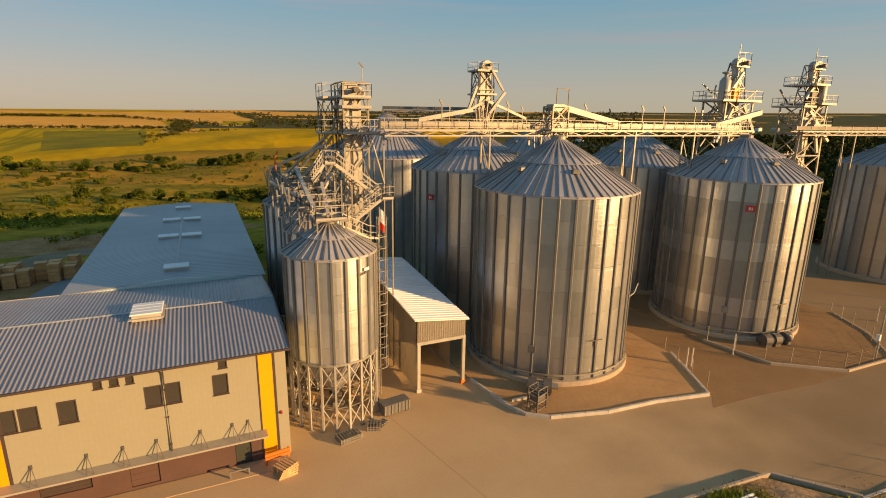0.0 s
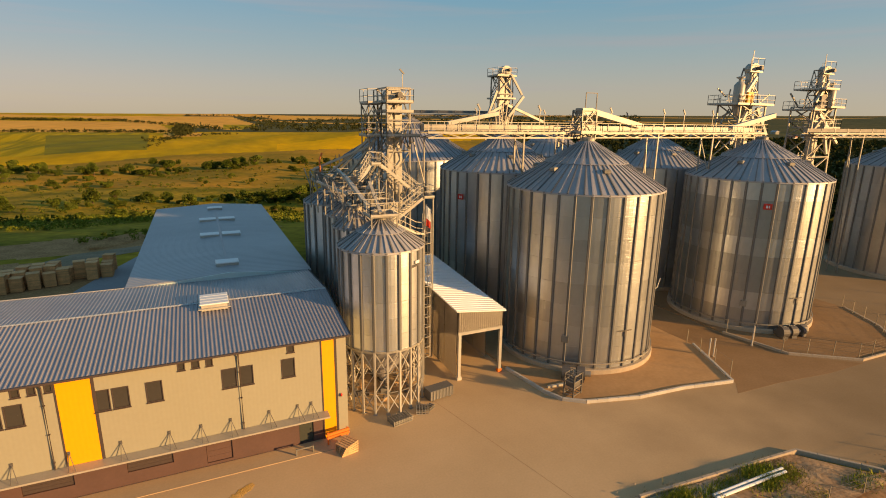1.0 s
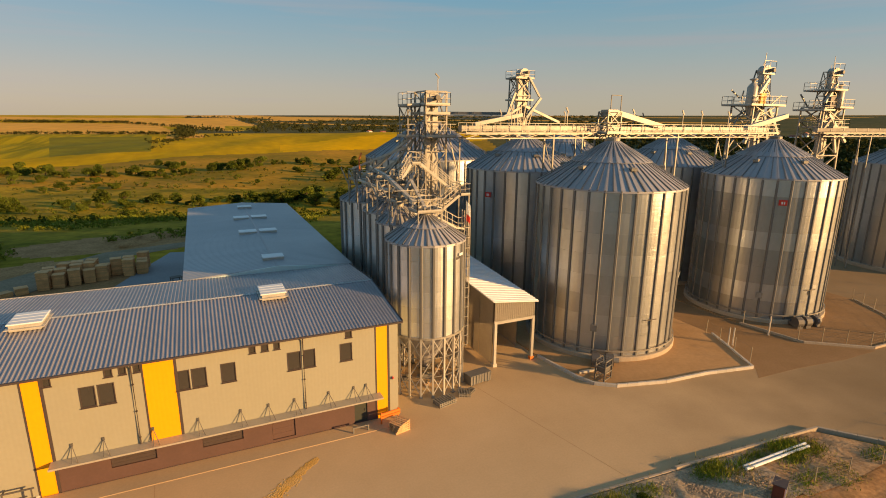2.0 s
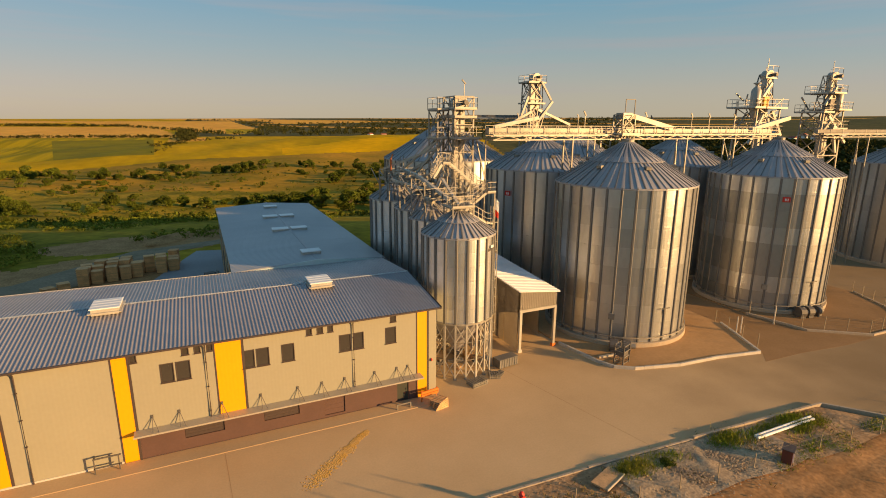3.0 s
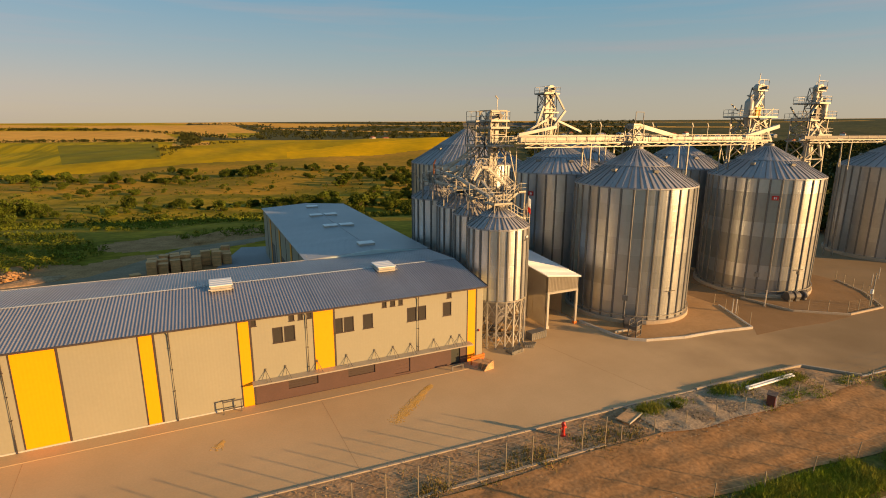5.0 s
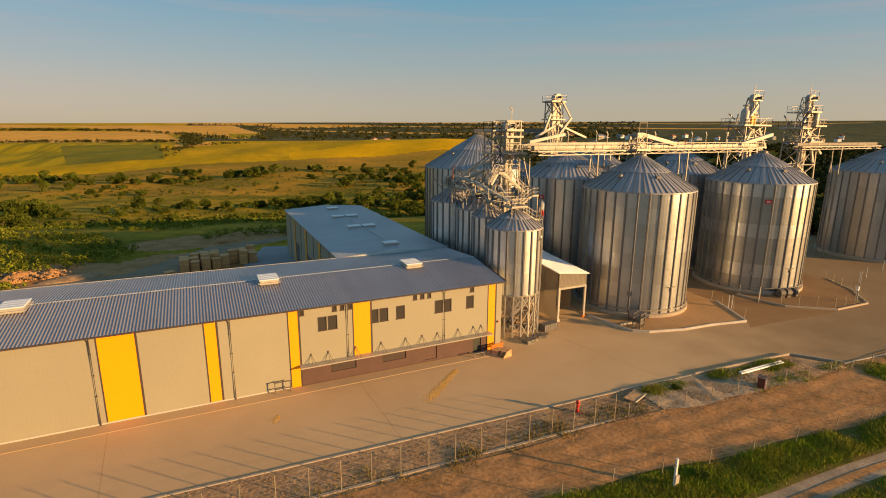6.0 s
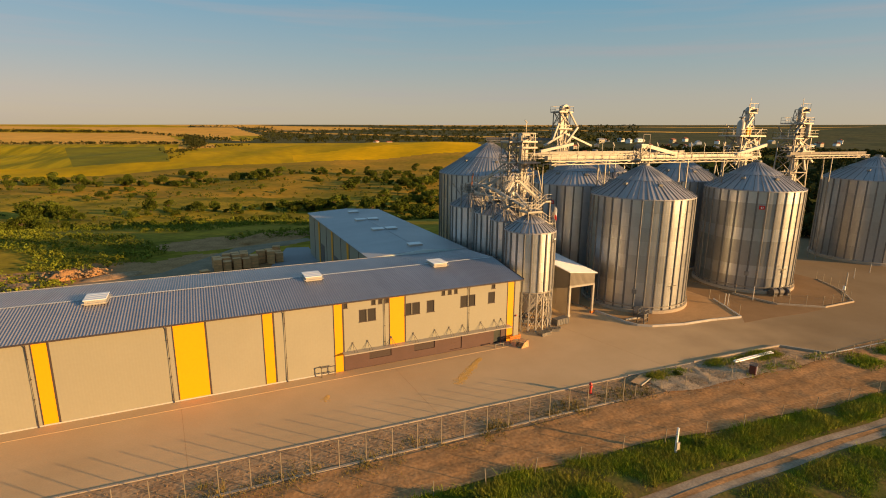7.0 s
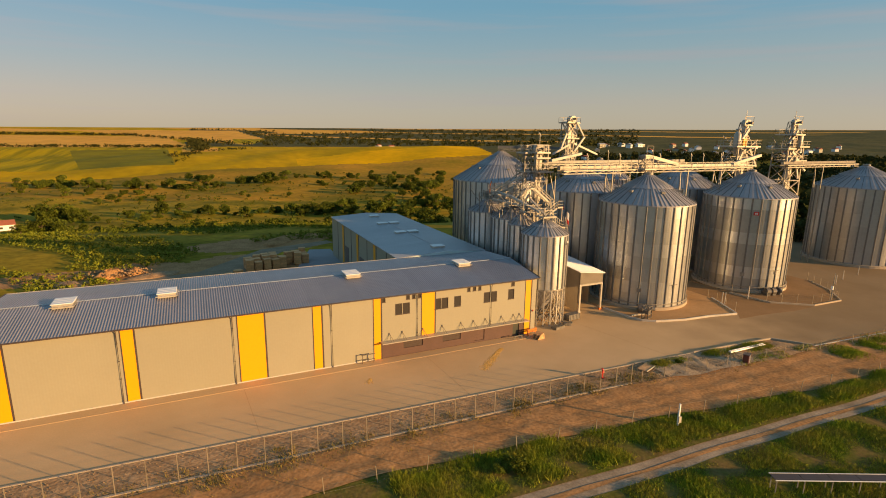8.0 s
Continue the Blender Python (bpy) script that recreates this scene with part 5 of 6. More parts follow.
bar("beam", (SX0 + 0.2, SY0 + 4, 5.6), (SX1 - 0.2, SY0 + 4, 5.6), 0.2, shed)
bar("brace", (SX0 + 0.3, SY0 + 0.6, 4.2), (SX1 - 0.3, SY0 + 9, 0.4), 0.14, shed)

# ---- loose things in the yard ----
def plate(s, R, ang, z, w, h, mat, name, label=""):
    """A flat sign on a silo's wall."""
    o = part(name, box(B(), 0.0, 0.03, -w / 2, w / 2, -h / 2, h / 2), mat, s, label)
    o.matrix_basis = pose((R + 0.13) * math.cos(ang), (R + 0.13) * math.sin(ang), z, 0, 0, math.degrees(ang))
    return o


for s, R, ang, z in ((silo_b, 7.3, math.atan2(-5.4, -5.3), 13.75), (silo_c, 7.2, math.atan2(-1.2, -5.3) + 0.17, 13.6)):
    p = plate(s, R, ang, z, 0.8, 0.6, M_RED, "sign", "small red sign plate")
    for k, (u, w) in enumerate(((-0.08, 0.16), (0.14, 0.1))):
        b = part("sign_bar", box(B(), 0.031, 0.036, u - w / 2, u + w / 2, -0.16, 0.12), M_WHITE, p)
for k, w in enumerate((0.26, 0.2, 0.3)):
    plate(silo_f, 10.8, math.radians(228) + 0.055 * (k - 1), 13.2, 0.42, 0.4, M_WHITE, "sign", "small white sign plate")
for k in range(7):
    a = math.atan2(-2.75, 1.65) + (k - 3) * 0.042
    plate(hop, 3.2, a, 11.45 + 0.02 * k, 0.09 + 0.02 * (k % 3), 0.14, M_DARKSTEEL, "mark_bar", "dark lettering reduced to bars")
plate(hop, 3.2, math.atan2(-2.75, 1.65) + 0.05, 11.75, 0.5, 0.22, M_WHITE, "mark_plate", "pale maker's plate")
for s, R, ang in ((silo_a, 7.2, math.radians(268)), (silo_b, 7.3, math.radians(262))):
    o = plate(s, R, ang, 4.0, 1.3, 0.09, M_DARKSTEEL, "probe_arm", "dark sampling arm")
    plate(s, R, ang, 3.7, 0.14, 0.6, M_DARKSTEEL, "probe_stem")
    o = part("sample_hatch", box(B(), 0, 0.22, -0.3, 0.3, -0.3, 0.3), M_STEEL, s)
    o.matrix_basis = pose((R + 0.1) * math.cos(ang - 0.75), (R + 0.1) * math.sin(ang - 0.75), 3.2, 0, 0, math.degrees(ang - 0.75))
    part("base_rail", lathe(B(), [(R + 0.25, 1.0), (R + 0.33, 1.0), (R + 0.33, 1.12), (R + 0.25, 1.12), (R + 0.25, 1.0)], 60, False), M_STEEL, s)
    lad = caged_ladder(B(), 0, 0, 0.6, 16.0, 0)
    o = part("ladder", lad, M_STEEL, s, "galvanised caged ladder")
    o.matrix_basis = pose((R + 0.2) * math.cos(0.02), (R + 0.2) * math.sin(0.02), 0, 0, 0, 0)
part("cable", tube(B(), [(34.9 - 28.2, -2.6, 5.6), (35.9 - 28.2, -2.4, 5.0), (37.6 - 28.2, -1.6, 5.1), (38.6 - 28.2, -1.0, 5.8)], 0.05, 6), M_CREAM, silo_a)


def fan(x, y, rz, z=0.12):
    f = thing("aeration_fan", x, y, z, "black aeration fan at the foot of a silo", "fan", rz, "aeration fans")
    part("housing", tube(B(), [(0, -0.35, 0.65), (0, 0.35, 0.65)], 0.6, 16), M_DARKSTEEL, f)
    part("outlet", box(B(), 0.1, 1.1, -0.3, 0.3, 0.12, 0.55), M_DARKSTEEL, f)
    part("motor", tube(B(), [(0, -0.85, 0.65), (0, -0.351, 0.65)], 0.25, 10), M_STEEL, f)
    for e in (-0.4, 0.35):
        part("foot", box(B(), e - 0.06, e + 0.06, -0.3, 0.3, 0, 0.3), M_DARKSTEEL, f)


for x, y, rz in ((49.1, 27.9, 70), (51.6, 27.6, 85), (50.2, 27.7, 75)):
    fan(x, y, rz)
fan(23.3, 29.0, 55)
fan(22.3, 29.7, 50)

# wire cage rack
rack = thing("wire_rack", 21.2, 27.4, 0.12, "grey steel cage rack on the silo apron", "rack", 20)
for x in (-0.6, 0.6):
    for y in (-0.45, 0.45):
        part("post", box(B(), x - 0.05, x + 0.05, y - 0.05, y + 0.05, 0, 1.9), M_DARKSTEEL, rack)
for z in (0.15, 0.75, 1.3, 1.85):
    bm = B()
    for y in (-0.45, 0.45):
        beam(bm, (-0.6, y, z), (0.6, y, z), 0.07)
    for x in (-0.6, -0.2, 0.2, 0.6):
        beam(bm, (x, -0.45, z), (x, 0.45, z), 0.05)
    part("shelf_frame", bm, M_STEEL, rack)
part("load", box(B(), -0.5, 0.5, -0.38, 0.38, 0.79, 1.25), M_DARKSTEEL, rack)
pl = thing("timber_beam", 19.9, 29.0, 0.12, "pale timber beam lying by the silo", "beam", -5)
part("beam", box(B(), 0, 2.4, -0.1, 0.1, 0, 0.18), M_CREAM, pl)

# stacks of steel gratings by the silo legs
def grating_stack(x, y, rz, w, d, layers, label):
    s = thing("grating_stack", x, y, 0, label, "steel stack", rz, "steel stacks")
    for k in range(layers):
        z = 0.14 * k
        bm = B()
        for i in range(int(w / 0.22) + 1):
            box(bm, -w / 2 + i * 0.22, -w / 2 + i * 0.22 + 0.07, -d / 2, d / 2, z + 0.05, z + 0.12)
        for e in (-d / 2, 0, d / 2 - 0.08):
            box(bm, -w / 2, w / 2, e, e + 0.08, z, z + 0.05)
        part("grating", bm, M_STEEL, s)
    return s


grating_stack(6.9, 29.5, 12, 1.7, 1.0, 3, "stack of grey steel gratings on the concrete")
grating_stack(8.9, 30.0, -20, 1.0, 0.9, 3, "small pile of steel offcuts on concrete")
grating_stack(9.6, 30.2, 35, 0.8, 0.5, 2, "small pile of steel offcuts on concrete")
bx = thing("steel_crate", 11.0, 31.6, 0, "grey ribbed steel crate beside the silo ladder", "crate", 8)
bm = box(B(), -1.1, 1.1, -0.5, 0.5, 0.08, 0.9)
part("body", bm, M_STIFF, bx)
for i in range(8):
    part("rib", box(B(), -1.08 + i * 0.295, -1.02 + i * 0.295, -0.55, -0.501, 0.1, 0.88), M_STEEL, bx)
for e in (-0.8, 0.8):
    part("skid", box(B(), e - 0.08, e + 0.08, -0.5, 0.5, 0, 0.08), M_DARKSTEEL, bx)
rng = random.Random(11)
for k in range(14):
    a = rng.uniform(0, math.tau)
    r = rng.uniform(0.2, 2.6)
    t = thing("machine_part", 7 + r * math.cos(a), 33.8 + r * math.sin(a), 0, "rusty machine part lying under the slim silo", "machine part", rng.uniform(0, 180), "parts under the silo")
    w, h = rng.uniform(0.2, 0.6), rng.uniform(0.15, 0.5)
    bm = box(B(), -w, w, -w * 0.6, w * 0.6, 0, h)
    bmesh.ops.bevel(bm, geom=bm.edges[:], offset=0.04, segments=1, affect="EDGES")
    part("body", bm, rng.choice((M_WOOD, M_STEEL, M_DARKSTEEL)), t)
    part("stub", tube(B(), [(0, 0, h), (0, 0, h + 0.2)], w * 0.3, 8), M_STEEL, t)

# orange tail-lift and pallets by the dock door
lift = thing("barrier_trailer", 1.9, 28.6, 0, "orange loading barrier resting on the dock apron", "barrier", 8)
for z in (0.5, 0.75):
    part("board", box(B(), -0.7, 0.9, -0.05, 0.05, z, z + 0.2), M_ORANGE, lift)
for x in (-0.6, 0.8):
    part("post", box(B(), x - 0.05, x + 0.05, 0.051, 0.13, 0, 0.98), M_ORANGE, lift)


def pallet(x, y, z, rz, label="weathered wooden pallet in a low stack", group="pallets by the dock"):
    p = thing("pallet", x, y, z, label, "pallet", rz, group)
    for e in (-0.45, 0, 0.45):
        part("bearer", box(B(), -0.6, 0.6, e - 0.05, e + 0.05, 0, 0.1), M_WOOD, p)
    for k in range(6):
        part("board", box(B(), -0.6 + k * 0.21, -0.6 + k * 0.21 + 0.15, -0.5, 0.5, 0.1, 0.135), M_WOOD, p)
    return p


for k in range(5):
    pallet(2.3, 27.5, 0.14 * k, 12 + 5 * k)
bol = thing("dock_barrier", -0.3, 28.3, 0.035, "low grey steel barrier in front of the door", "barrier")
part("rail", beam(B(), (-0.6, 0, 0.4), (0.5, 0, 0.4), 0.07), M_STEEL, bol)
for x in (-0.6, 0.5):
    part("post", box(B(), x - 0.05, x + 0.05, -0.05, 0.05, 0, 0.45), M_STEEL, bol)
hr = thing("handrail", 0, 0, 0, "dark steel handrail guarding a ramp by the wall", "handrail")
for x in (-21.1, -19.75):
    part("post", box(B(), x - 0.035, x + 0.035, 28.86, 28.93, 0.03, 1.05), M_DARKSTEEL, hr)
for z in (0.4, 1.05):
    part("rail", box(B(), -21.15, -19.6, 28.86, 28.94, z, z + 0.08), M_DARKSTEEL, hr)
part("rail", box(B(), -21.15, -21.08, 28.95, 29.44, 0.98, 1.05), M_DARKSTEEL, hr)
alarm = thing("alarm_lamp", 2.5, WY0 - 0.1, 3.1, "small red alarm lamp on the wall", "lamp")
part("lamp", lathe(B(), [(0.06, 0), (0.08, 0.1), (0.03, 0.2)], 10), M_RED, alarm)
part("bracket", box(B(), -0.05, 0.05, 0.0, 0.1, -0.05, 0.0), M_DARKSTEEL, alarm)
# spilt grain on the yard: flat scraps of grain, thinning out to the ends
M_GRAIN = material("spilt_grain", (0.62, 0.34, 0.07), 0.95, 0, 0.15, 1.2, 14, 0.0, (0.6, 0.38, 0.14), 0.9, 0.1)


def grain(x0, y0, x1, y1, spread, n, seed):
    r = random.Random(seed)
    verts, faces = [], []
    for _ in range(n):
        f = r.random()
        x, y = x0 + f * (x1 - x0) + r.gauss(0, spread * (0.4 + f)), y0 + f * (y1 - y0) + r.gauss(0, spread * (0.4 + f))
        s, k = r.uniform(0.03, 0.14) * (1.15 - 0.5 * f), len(verts)
        verts += [(x + s * r.uniform(0.6, 1.5) * math.cos(q), y + s * r.uniform(0.6, 1.5) * math.sin(q), 0.004) for q in (0, 1.05, 2.1, 3.14, 4.2, 5.2)] + [(x, y, 0.02)]
        faces += [(k + i, k + (i + 1) % 6, k + 6) for i in range(6)]
    me = bpy.data.meshes.new("spilt_grain")
    me.from_pydata(verts, [], faces)
    me.materials.append(M_GRAIN)
    tagged(new("spilt_grain", me), "streak of spilt orange grain on the concrete", "grain", "grain spills", "stuff")


grain(-4.0, 26.5, -8.9, 22.2, 0.22, 900, 1)
grain(-4.6, 26.0, -6.6, 24.3, 0.14, 500, 2)
grain(-21.4, 25.0, -21.8, 24.3, 0.13, 160, 3)

# hydrant, cabinet, pipes
hy = thing("hydrant", 1.95, 15.1, 0.05, "red fire hydrant in the stony verge", "hydrant")
part("body", lathe(B(), [(0.2, 0), (0.2, 0.08), (0.13, 0.1), (0.13, 0.85), (0.18, 0.88), (0.18, 0.95), (0.1, 1.1), (0.03, 1.14)], 14), M_RED, hy)
for e in (-1, 1):
    part("outlet", tube(B(), [(0.1 * e, 0, 0.65), (0.27 * e, 0, 0.65)], 0.07, 8), M_RED, hy)
cab = thing("cabinet", 20.6, 11.4, 0.05, "dark red steel cabinet with a pale door post", "cabinet", 25)
part("body", box(B(), -0.45, 0.45, -0.3, 0.3, 0, 1.05), material("dark_red_cabinet", (0.13, 0.035, 0.025), 0.5, 0, 0.08, 2, 9), cab)
part("door", box(B(), 0.08, 0.41, -0.33, -0.301, 0.08, 0.98), M_TRIM, cab)
part("post", box(B(), -0.05, 0.05, -0.37, -0.301, 0, 1.04), M_WHITE, cab)
part("lid", box(B(), -0.5, 0.5, -0.38, 0.36, 1.05, 1.1), M_TRIM, cab)
for k in range(2):
    pp = thing("concrete_pole", 21.0 + 0.1 * k, 13.75 + 0.25 * k, 0.2, "pale concrete pole lying on the gravel", "pole", -1 + 0.4 * k, "poles on the gravel")
    part("shaft", tube(B(), [(0, 0, 0.12), (6.3, 0, 0.12)], 0.1, 8), M_WHITE, pp)
    part("collar", tube(B(), [(0.3, 0, 0.12), (0.5, 0, 0.12)], 0.12, 8), M_CREAM, pp)
pan = thing("wooden_board", 8.3, 14.9, 0.1, "loose wooden board lying on rubble", "board", 20)
part("board", box(B(), -1.1, 1.1, -0.55, 0.55, 0.05, 0.16), M_WOOD, pan)
part("edge", box(B(), -1.1, 1.1, -0.6, -0.551, 0.05, 0.2), M_CREAM, pan)


# ---- fences ----
def fence(name, pts, gap, h, label, mat, wires=5, lean=0.0, seed=1):
    f = thing(name, 0, 0, 0, label, "fence")
    r = random.Random(seed)
    base = part("post", box(B(), -0.026, 0.026, -0.026, 0.026, -0.15, h), mat, f)
    tops, firstp = [], True
    for (x0, y0), (x1, y1) in zip(pts, pts[1:]):
        n = max(1, round(math.hypot(x1 - x0, y1 - y0) / gap))
        for k in range(n + (1 if (x1, y1) == pts[-1] else 0)):
            x, y = x0 + (x1 - x0) * k / n, y0 + (y1 - y0) * k / n
            m = pose(x, y, 0, r.uniform(-1, 1) * lean, r.uniform(-1, 1) * lean, r.uniform(-4, 4))
            if firstp:
                base.matrix_basis = m
                firstp = False
            else:
                again("post", base, m)
            tops.append((x, y))
    for k in range(wires):
        z = 0.1 + (h - 0.2) * k / max(1, wires - 1)
        bm = B()
        for p, q in zip(tops, tops[1:]):
            beam(bm, (*p, z), (*q, z), 0.008)
        tagged(part("wire", bm, mat, f), kind="stuff")
    return f


M_POST = material("grey_fence_post", (0.27, 0.23, 0.17), 0.6, 0.2, 0.1, 1.5, 9, thing_var=0.15)
fence("fence", [(-73, fence_line(-73)), (4, fence_line(4))], 2.1, 2.35, "grey wire mesh fence along the earth road", M_POST, 7)
part("footing", beam(B(), (-73, fence_line(-73), 0.03), (4, fence_line(4), 0.03), 0.22, 0.14), M_BASE, bpy.data.objects["fence"])
fence("fence_low", [(5.5, fence_line(5.5)), (24, 11.3), (33, 10.2), (58, 8.6)], 3.0, 1.25, "low thin wire fence beside the gravel", M_POST, 4, 1.5, 7)
fence("fence_old", [(-30, 8.6), (-2, 6.6), (10, 4.8), (28, 3.5), (60, 2.2)], 4.2, 1.4, "old leaning post fence in the weeds", M_POST, 3, 5.0, 4)
fence("fence_apron", [(38.6, 31.0), (36.4, 24.4)], 2.2, 1.6, "thin posts along the silo apron edge", M_POST, 3, 1.0, 2)
fence("fence_far", [(44.8, 31.2), (45.7, 25.7), (51.0, 21.7), (57.7, 21.6), (62.2, 25.8), (65.4, 31.0)], 2.4, 1.7, "thin wire fence round the far silo apron", M_POST, 6, 1.0, 3)
for x, y, h in ((38.1, 28.0, 1.9), (38.5, 27.8, 1.9), (44.4, 28.0, 2.2), (68.0, 27.5, 1.8), (73, 29.0, 1.8), (80, 30.0, 1.8)):
    b = thing("bollard_post", x, y, 0, "pale concrete marker post", "post", group="marker posts")
    part("shaft", lathe(B(), [(0.07, 0), (0.07, h - 0.05), (0.04, h)], 8), M_KERB, b)
    part("collar", lathe(B(), [(0.13, 0), (0.13, 0.1)], 8), M_BASE, b)
lp = thing("yard_pole", 56.6, 22.0, 0, "slim grey camera pole at the apron corner", "pole")
part("shaft", lathe(B(), [(0.11, 0), (0.07, 4.6)], 10), M_STEEL, lp)
part("control_box", box(B(), -0.35, -0.1, -0.15, 0.15, 1.9, 2.5), M_WHITE, lp)
wp = thing("marker_post", 1.6, 4.6, 0, "white metering post with a box in the weeds", "post")
part("shaft", box(B(), -0.07, 0.07, -0.07, 0.07, 0, 2.3), M_WHITE, wp)
part("meter_box", box(B(), -0.16, 0.16, -0.2, -0.071, 0.5, 1.1), M_CREAM, wp)
part("cross_arm", box(B(), -0.3, 0.1, -0.03, 0.03, 1.7, 1.78), M_DARKSTEEL, wp)
# long low table of panels in the field
tb_ = thing("panel_table", 0.8, -4.6, 0, "long low dark panel table on thin legs", "panel table", -25)
L_TAB = 13.0
for k in range(6):
    part("panel", box(B(), k * L_TAB / 6 + 0.02, (k + 1) * L_TAB / 6 - 0.02, -0.45, 0.35, 1.15, 1.2), M_TRIM, tb_)
part("edge_rail", box(B(), 0, L_TAB, 0.36, 0.40, 1.17, 1.23), M_WHITE, tb_)
part("edge_rail", box(B(), 0, L_TAB, -0.5, -0.46, 1.15, 1.21), M_WHITE, tb_)
for k in range(7):
    for y in (-0.4, 0.25):
        part("leg", box(B(), 0.15 + k * 2.1, 0.22 + k * 2.1, y, y + 0.06, 0, 1.148), M_STEEL, tb_)

# stacked crates behind the warehouse
def crate_stack(x, y, rz, n, label):
    s = thing("pallet_stack", x, y, 0, label, "pallet stack", rz, "pallet stacks")
    for k in range(n):
        z = k * 0.3
        for e in (-0.55, 0, 0.55):
            part("bearer", box(B(), -0.65, 0.65, e - 0.07, e + 0.07, z, z + 0.2), M_CRATE, s)
        part("deck", box(B(), -0.7, 0.7, -0.66, 0.66, z + 0.2, z + 0.3), M_CRATE, s)
    return s


rng = random.Random(3)
for k in range(8):
    for j in range(3):
        if rng.random() < 0.85:
            crate_stack(-29.0 + k * 1.55 + rng.uniform(-0.15, 0.15), 76.3 + k * 0.55 + j * 1.7, rng.uniform(-12, 12), rng.choice((6, 7, 8)), "stack of brown wooden pallets behind the warehouse")
crate_stack(-31.2, 75.2, 20, 3, "low stack of brown wooden pallets behind the warehouse")
crate_stack(-32.8, 74.6, 40, 2, "low stack of brown wooden pallets behind the warehouse")
fork = thing("forklift", -13.2, 68.5, 0, "dark forklift parked beside the rear wing", "forklift", 20)
part("body", box(B(), -0.9, 0.9, -0.5, 0.5, 0.3, 1.1), M_DARKSTEEL, fork)
part("counterweight", box(B(), -1.25, -0.9, -0.48, 0.48, 0.3, 1.0), M_RED, fork)
for x in (-0.7, 0.7):
    for y in (-0.5, 0.5):
        w = part("wheel", tube(B(), [(x, y - 0.1, 0.3), (x, y + 0.1, 0.3)], 0.3, 12), M_DARKSTEEL, fork)
        part("rim", tube(B(), [(x, y - 0.11, 0.3), (x, y + 0.11, 0.3)], 0.15, 10), M_STEEL, w)
for y in (-0.3, 0.3):
    part("mast", box(B(), 0.95, 1.05, y - 0.05, y + 0.05, 0.1, 2.2), M_STEEL, fork)
    part("fork", box(B(), 1.05, 2.0, y - 0.05, y + 0.05, 0.1, 0.16), M_STEEL, fork)
for x in (-0.6, 0.5):
    for y in (-0.45, 0.45):
        part("roof_post", box(B(), x - 0.04, x + 0.04, y - 0.04, y + 0.04, 1.1, 2.0), M_DARKSTEEL, fork)
part("roof_guard", box(B(), -0.7, 0.6, -0.5, 0.5, 2.0, 2.08), M_DARKSTEEL, fork)


# earth heaps and stones
def heap(name, x, y, rx, ry, h, mat, label, seed):
    bm = B()
    n, m = 26, 9
    rings = []
    for j in range(m):
        f = j / (m - 1)
        rings.append([bm.verts.new((rx * (1 - f) * math.cos(math.tau * k / n) * (1 + 0.25 * noise.noise(Vector((k * 0.5, j * 0.6, seed)))),
                                    ry * (1 - f) * math.sin(math.tau * k / n) * (1 + 0.25 * noise.noise(Vector((k * 0.5, j * 0.6, seed + 7)))),
                                    h * (1 - (1 - f) ** 2) * (1 + 0.45 * noise.noise(Vector((k * 0.9, j * 0.9, seed + 3)))) if f else -0.4)) for k in range(n)])
    for a, b in zip(rings, rings[1:]):
        for k in range(n):
            bm.faces.new((a[k], a[(k + 1) % n], b[(k + 1) % n], b[k]))
    o = part(name, bm, mat, None, "", True)
    o.matrix_basis = pose(x, y, float(height(x, y)), 0, 0, seed * 40)
    return tagged(o, label, "earth heap", "earth heaps", "stuff")


for k, (x, y, rx, ry, h) in enumerate(((-52.5, 82.5, 3.2, 1.8, 1.3), (-48.6, 83.8, 2.4, 1.5, 1.0), (-58, 78, 4, 2.2, 0.7), (-62.5, 85.5, 8, 3.2, 0.5), (-45.5, 80.5, 5, 2.4, 0.35), (-20, 104, 8, 3, 0.8))):
    heap("earth_heap", x, y, rx, ry, h, M_RUBBLE if k in (2, 4) else M_DIRT, "brown heap of dug earth and stones", k + 1)


def scatter_stones(name, n, place, size, mat, label, seed):
    r = random.Random(seed)
    verts, faces = [], []
    for _ in range(n):
        x, y, z = place(r)
        s = r.uniform(*size)
        k = len(verts)
        for u, v, w in ((1, 0, 0), (0, 1, 0), (-1, 0, 0), (0, -1, 0), (0, 0, 1), (0, 0, -1)):
            verts.append((x + s * u * r.uniform(0.6, 1.2), y + s * v * r.uniform(0.6, 1.2), z + s * 0.7 * w * r.uniform(0.6, 1.1)))
        for a, b, c in ((0, 1, 4), (1, 2, 4), (2, 3, 4), (3, 0, 4), (1, 0, 5), (2, 1, 5), (3, 2, 5), (0, 3, 5)):
            faces.append((k + a, k + b, k + c))
    me = bpy.data.meshes.new(name)
    me.from_pydata(verts, [], faces)
    me.materials.append(mat)
    return tagged(new(name, me), label, "stones", kind="stuff")


def on_strip(r):
    x = r.uniform(-60, 30)
    y = r.uniform(fence_line(x) - 0.3, kerb_line(x) - 0.3)
    return x, y, 0.06


scatter_stones("rubble_stones", 1800, on_strip, (0.03, 0.085), M_STONE, "brown stones strewn between kerb and fence", 2)
scatter_stones("gravel_stones", 3000, lambda r: (r.gauss(16.5, 3.2), r.gauss(13.3, 1.0), 0.15), (0.03, 0.1), M_GRAVEL, "pale gravel stones beside the kerb", 3)
scatter_stones("heap_stones", 260, lambda r: (lambda x, y: (x, y, float(height(x, y)) + r.uniform(0.1, 0.9)))(r.gauss(-51.5, 2.4), r.gauss(82.6, 1.2)), (0.1, 0.35), M_STONE, "brown stones on the earth heaps", 6)
